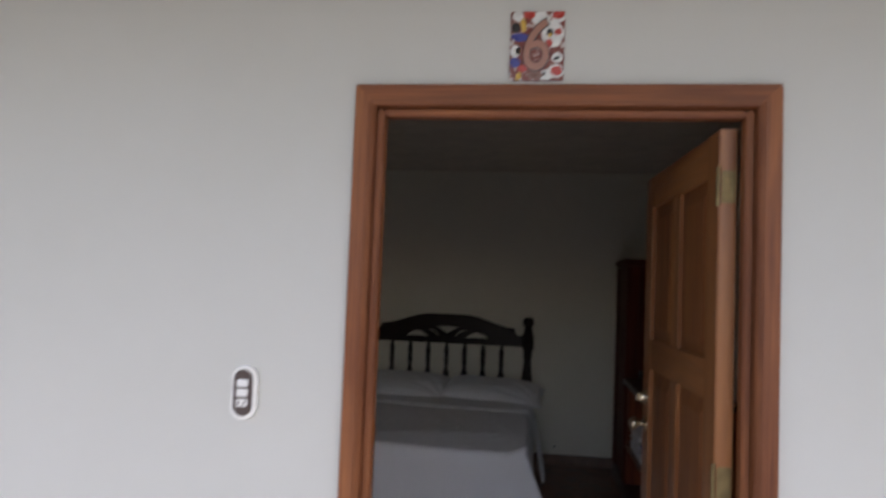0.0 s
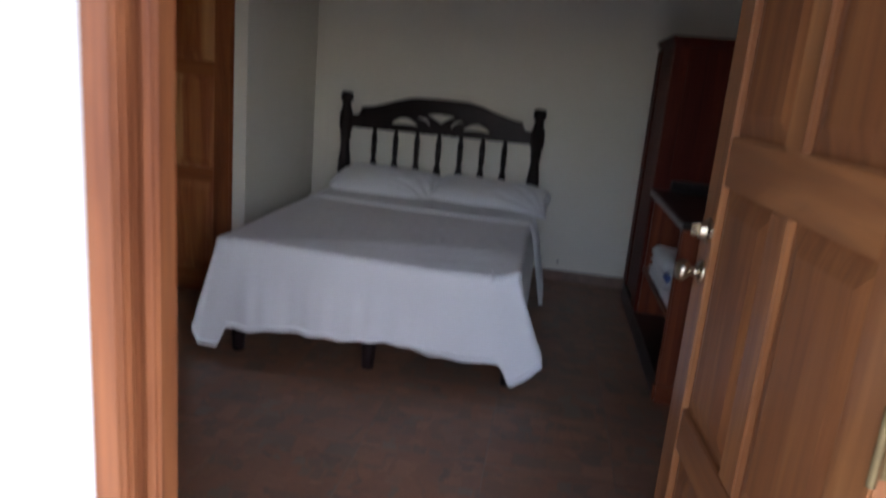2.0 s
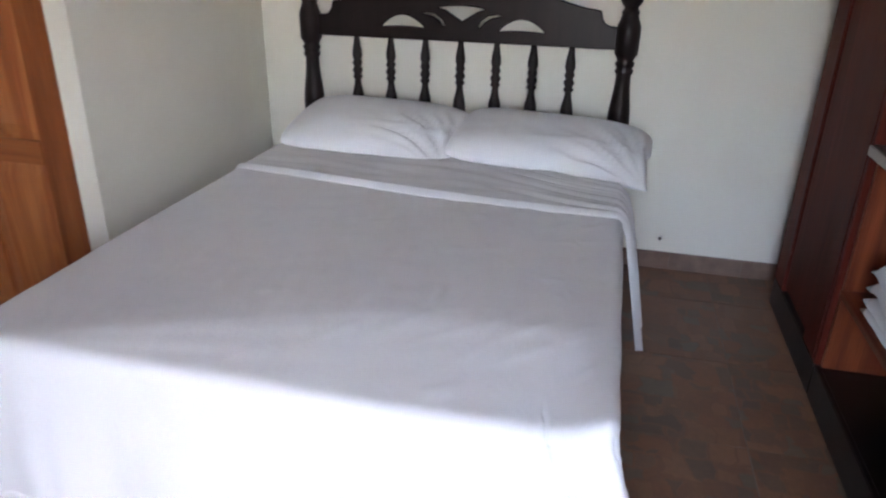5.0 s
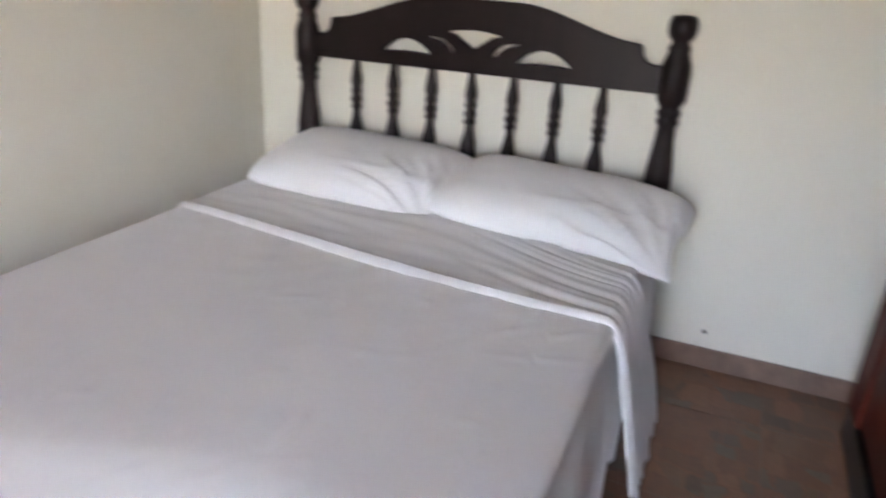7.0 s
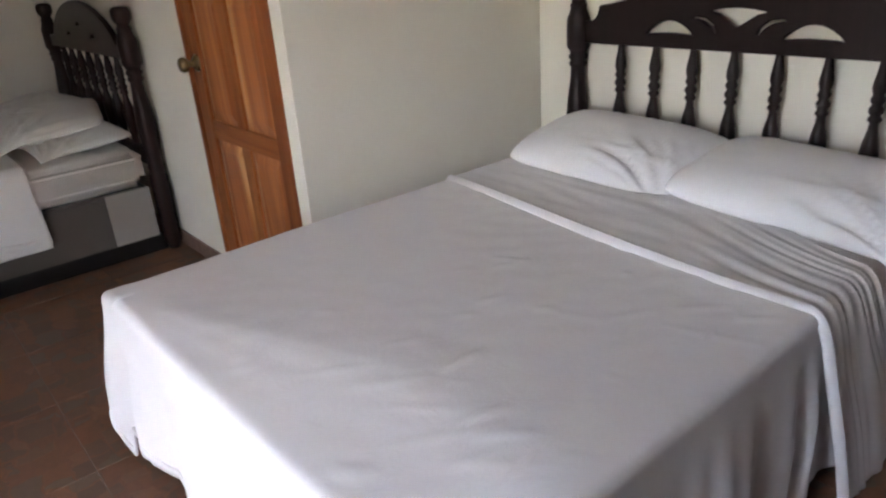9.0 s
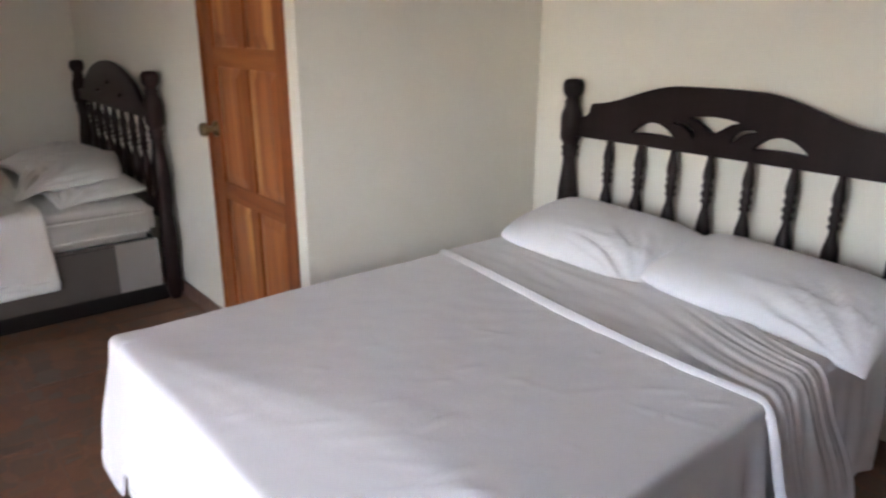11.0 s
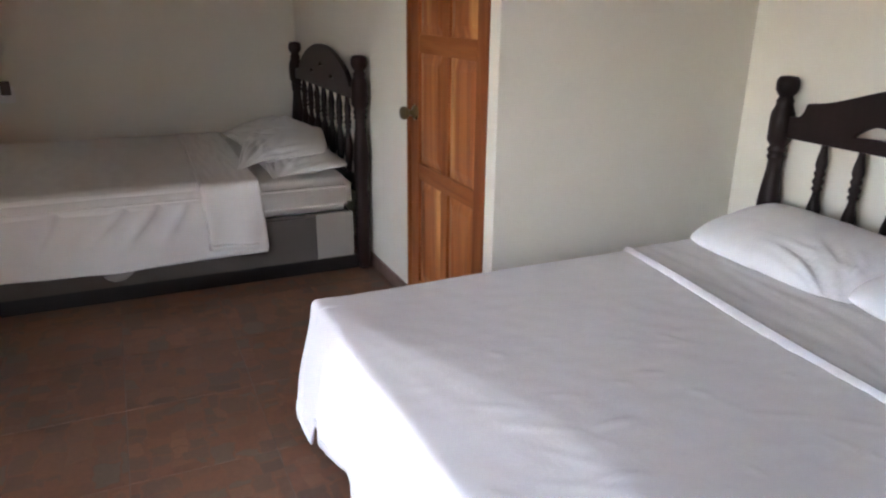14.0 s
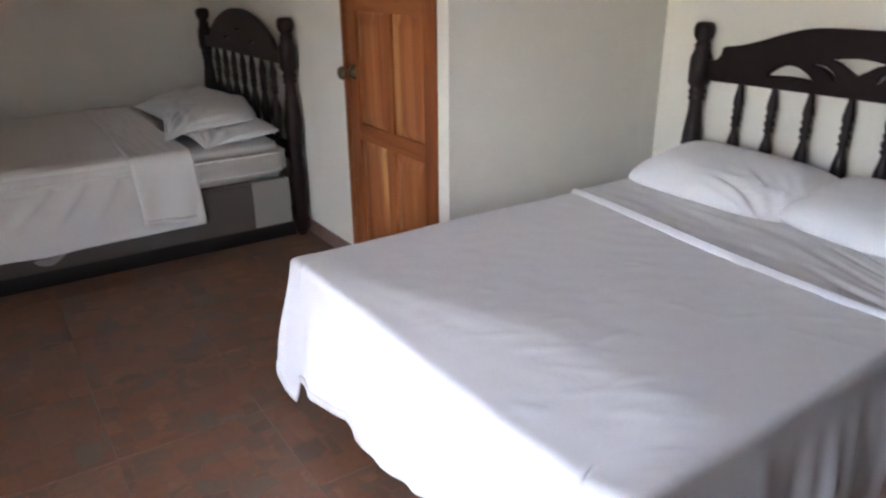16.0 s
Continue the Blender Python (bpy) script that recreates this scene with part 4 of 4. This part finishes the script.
def towel_heap(label, x0, y0, z0, w, d, h, seed, count):
    """Loosely folded towels with uneven rounded edges, one part a fold."""
    heap = thing("towel_pile", label, "towel", "towels on the desk")
    for k in range(count):
        t = h / count
        sx, sy, turn = 0.05 * wob(k, seed, 1, 3), 0.09 * wob(k, seed, 5, 3), 0.55 * wob(k, seed, 8, 3)

        def soft(u, v, top):
            a, b = 2 * u - 1, 2 * v - 1
            e = max(abs(a), abs(b))
            fat = max(0, 1 - e ** 5) ** 0.5
            sag = 0.4 * t * max(0, -a) ** 2 * (1 + wob(b * 2, seed, k))
            px, py = a * w / 2 * (1 - 0.06 * wob(b * 2, k, seed)), b * d / 2 * (1 - 0.08 * wob(a * 2, k, seed + 3))
            return (x0 + w / 2 + sx + px - py * turn, y0 + d / 2 + sy + py + px * turn,
                    z0 + t * (k + 0.5) - sag * (k > 0) + (1 if top else -1) * t * 0.5 * fat + 0.022 * wob(a * 2.2 + seed, b * 2.2, k) * (k > 0))

        n = 16
        bm = bmesh.new()
        up = [[bm.verts.new(soft(i / n, j / n, True)) for i in range(n + 1)] for j in range(n + 1)]
        low = [[up[j][i] if i in (0, n) or j in (0, n) else bm.verts.new(soft(i / n, j / n, False)) for i in range(n + 1)] for j in range(n + 1)]
        for grid_v in (up, low):
            for j in range(n):
                for i in range(n):
                    bm.faces.new((grid_v[j][i], grid_v[j][i + 1], grid_v[j + 1][i + 1], grid_v[j + 1][i]))
        part("towel", bm, M_TOWEL, heap, "", True)
    return heap


towel_heap("loosely folded white towels on the desk shelf", 0.665, 3.02, 0.427, 0.32, 0.46, 0.19, 2.0, 4)
towel_heap("small white towel heap on the desk shelf", 0.665, 2.72, 0.427, 0.28, 0.28, 0.09, 6.0, 2)
tagged(part("wrapper", box(0.672, 2.93, 0.52, 0.70, 3.03, 0.565, 0.012), M_BLUE), "small blue wrapper tucked into the towels", "wrapper")

# ---- small fixtures ----
plaque = thing("number_tile", "hand-painted ceramic number tile with a large 6 above the door", "number tile")
part("glazed_tile", box(-0.0715, -0.008, -0.0935, 0.0715, 0.0, 0.0935, 0.002), M_PAINTED, plaque)


def daub(glaze, x, z, w, h, turn, n, seed):
    """A hand-painted patch with a wavering outline; x and z from the tile's middle, as shares of its width and height."""
    rng = random.Random(seed)
    ring = [(0.5 * w * 0.143 * math.cos(2 * math.pi * k / n) * rng.uniform(0.86, 1.1), 0.5 * h * 0.187 * math.sin(2 * math.pi * k / n) * rng.uniform(0.86, 1.1)) for k in range(n)]
    bm = bmesh.new()
    c, d = math.cos(turn), math.sin(turn)
    pts = [(max(-0.0705, min(0.0705, x * 0.143 + c * a - d * b)), max(-0.0925, min(0.0925, z * 0.187 + d * a + c * b))) for a, b in ring]
    front = [bm.verts.new((a, -0.0084 - 0.00002 * (seed % 20), b)) for a, b in pts]
    back = [bm.verts.new((a, -0.0079, b)) for a, b in pts]
    bm.faces.new(front)
    for k in range(n):
        bm.faces.new((front[k], back[k], back[(k + 1) % n], front[(k + 1) % n]))
    part("painted_patch", bm, GLAZE[glaze], plaque, glaze + " glaze")


for k, (glaze, x, z, w, h, turn, n) in enumerate((
        ("white", 0.28, 0.18, 0.42, 0.40, 0.2, 14), ("white", -0.40, -0.08, 0.20, 0.18, 0.0, 10), ("white", 0.05, 0.40, 0.34, 0.20, 0.0, 12), ("white", 0.18, -0.42, 0.30, 0.16, 0.1, 12),
        ("white", -0.36, 0.42, 0.22, 0.16, 0.0, 9), ("blue", -0.32, 0.12, 0.34, 0.13, -0.1, 10), ("blue", -0.40, -0.24, 0.20, 0.16, 0.1, 8), ("red", -0.16, 0.45, 0.26, 0.12, 0.0, 10),
        ("yellow", -0.26, 0.30, 0.10, 0.22, 0.15, 9), ("black", -0.40, 0.26, 0.18, 0.16, 0.0, 8), ("white", 0.38, 0.43, 0.28, 0.18, 0.0, 14), ("red", 0.38, 0.45, 0.23, 0.15, 0.0, 14),
        ("red", 0.38, 0.20, 0.15, 0.10, 0.4, 9), ("black", 0.23, 0.19, 0.13, 0.13, 0.0, 10), ("yellow", 0.23, 0.15, 0.07, 0.07, 0.0, 8), ("red", 0.22, 0.04, 0.12, 0.14, 0.0, 8),
        ("white", 0.37, -0.17, 0.22, 0.14, 0.0, 10), ("black", 0.36, -0.18, 0.14, 0.05, 0.3, 8), ("white", 0.36, -0.36, 0.30, 0.20, 0.0, 12), ("red", 0.36, -0.36, 0.22, 0.15, 0.0, 12),
        ("yellow", 0.36, -0.36, 0.08, 0.05, 0.2, 7), ("yellow", -0.35, -0.08, 0.10, 0.11, 0.0, 8), ("red", -0.25, -0.32, 0.18, 0.11, 0.2, 9), ("yellow", -0.33, -0.44, 0.10, 0.14, -0.2, 8),
        ("brown", -0.02, -0.42, 0.30, 0.12, 0.0, 10), ("black", 0.14, -0.40, 0.07, 0.06, 0.0, 7))):
    daub(glaze, x, z, w, h, turn, n, k)


def numeral(name, size, grow, y, mat, label):
    cu = bpy.data.curves.new(name, "FONT")
    cu.body, cu.size, cu.align_x, cu.align_y = "6", size, "CENTER", "CENTER"
    cu.extrude, cu.offset = 0.0012, grow
    tmp = bpy.data.objects.new(name, cu)
    me = bpy.data.meshes.new_from_object(tmp)
    bpy.data.objects.remove(tmp)
    me.transform(Matrix.Translation((0.0, y, -0.004)) @ Matrix.Rotation(radians(90), 4, "X") @ Matrix.Rotation(radians(-8), 4, "Z") @ Matrix.Diagonal((0.78, 1.0, 1.0, 1.0)))
    me.materials.clear()
    me.materials.append(mat)
    ob = new(name, me)
    ob.parent = plaque
    tagged(ob, label)


numeral("numeral_outline", 0.200, 0.0035, -0.0088, M_OUTLINE, "dark glaze outline")
numeral("numeral", 0.200, 0.0003, -0.0102, M_NUMERAL, "brown glazed numeral 6")
plaque.matrix_world = pose(-0.042, YF, 2.185)


def stadium(w, h, n=12):
    r = w / 2
    pts = [(r * math.cos(math.pi * k / n), h / 2 - r + r * math.sin(math.pi * k / n)) for k in range(n + 1)]
    return pts + [(-x, -z) for x, z in pts]


sw = thing("light_switch", "oval white wall switch plate with a brown face and three modules", "switch")
for nm, w, h, y, t, mat, lab in (("base_plate", 0.068, 0.142, -0.009, 0.018, M_WHITE, "white oval base"), ("face_plate", 0.049, 0.120, -0.0205, 0.006, M_BROWN, "dark brown face")):
    me = outline_plate(nm, [stadium(w, h)], t, mat, 0.0025)
    me.transform(Matrix.Translation((0, y, 0)))
    ob = new(nm, me)
    ob.parent = sw
    tagged(ob, lab)
for z in (0.027, 0.001):
    part("rocker", box(-0.0155, -0.0285, z - 0.010, 0.0155, -0.0215, z + 0.010, 0.002), M_WHITE, sw, "white rocker")
bm = box(-0.0155, -0.0275, -0.036, 0.0155, -0.0215, -0.016, 0.002)
part("outlet", bm, M_WHITE, sw, "white socket module")
for x in (-0.008, 0.008):
    part("outlet_slot", box(x - 0.0022, -0.0282, -0.031, x + 0.0022, -0.0272, -0.021), M_BROWN, sw)
sw.matrix_world = pose(-0.802, YF, 1.232)

so = thing("wall_socket", "small white wall plate with a brown face beside the second bed", "socket")
part("base_plate", box(0.0, -0.055, -0.075, 0.014, 0.055, 0.04, 0.006), M_WHITE, so)
part("face_plate", box(0.0145, -0.028, -0.02, 0.022, 0.034, 0.075, 0.005), M_BROWN, so, "brown face")
so.matrix_world = pose(XL, 1.24, 0.95)

nail = tagged(part("nail", lathe([(0.004, 0), (0.004, 0.012), (0.009, 0.013), (0.008, 0.016)], 10), M_BROWN), "small dark nail in the wall", "nail")
nail.matrix_world = pose(0.175, YB, 0.155, 90, 0, 0)

# ---- floor tiles ----
TS, JOINT = 0.5, 0.003
TILE_MESHES = {}
tile_floor = bpy.data.objects["floor"]


def tile_mesh(w, d):
    key = (round(w, 3), round(d, 3))
    if key not in TILE_MESHES:
        TILE_MESHES[key] = mesh_of(box(0, 0, -0.006, w, d, 0.0, 0.0006, 1), "floor_tile", M_TILE)
    return TILE_MESHES[key]


ox, oy = -0.09 - 11 * TS, 2.32 - 5 * TS
for i in range(14):
    for j in range(11):
        x0, x1 = max(XL, ox + i * TS), min(XR, ox + (i + 1) * TS)
        y0, y1 = max(YF, oy + j * TS), min(YB, oy + (j + 1) * TS)
        if x1 - x0 < 0.03 or y1 - y0 < 0.03 or (x1 < XC and y0 > YD):
            continue
        t_ob = new("tile", tile_mesh(x1 - x0 - JOINT, y1 - y0 - JOINT))
        t_ob.location = (x0 + JOINT / 2, y0 + JOINT / 2, random.uniform(-0.0004, 0.0))
        t_ob.parent = tile_floor
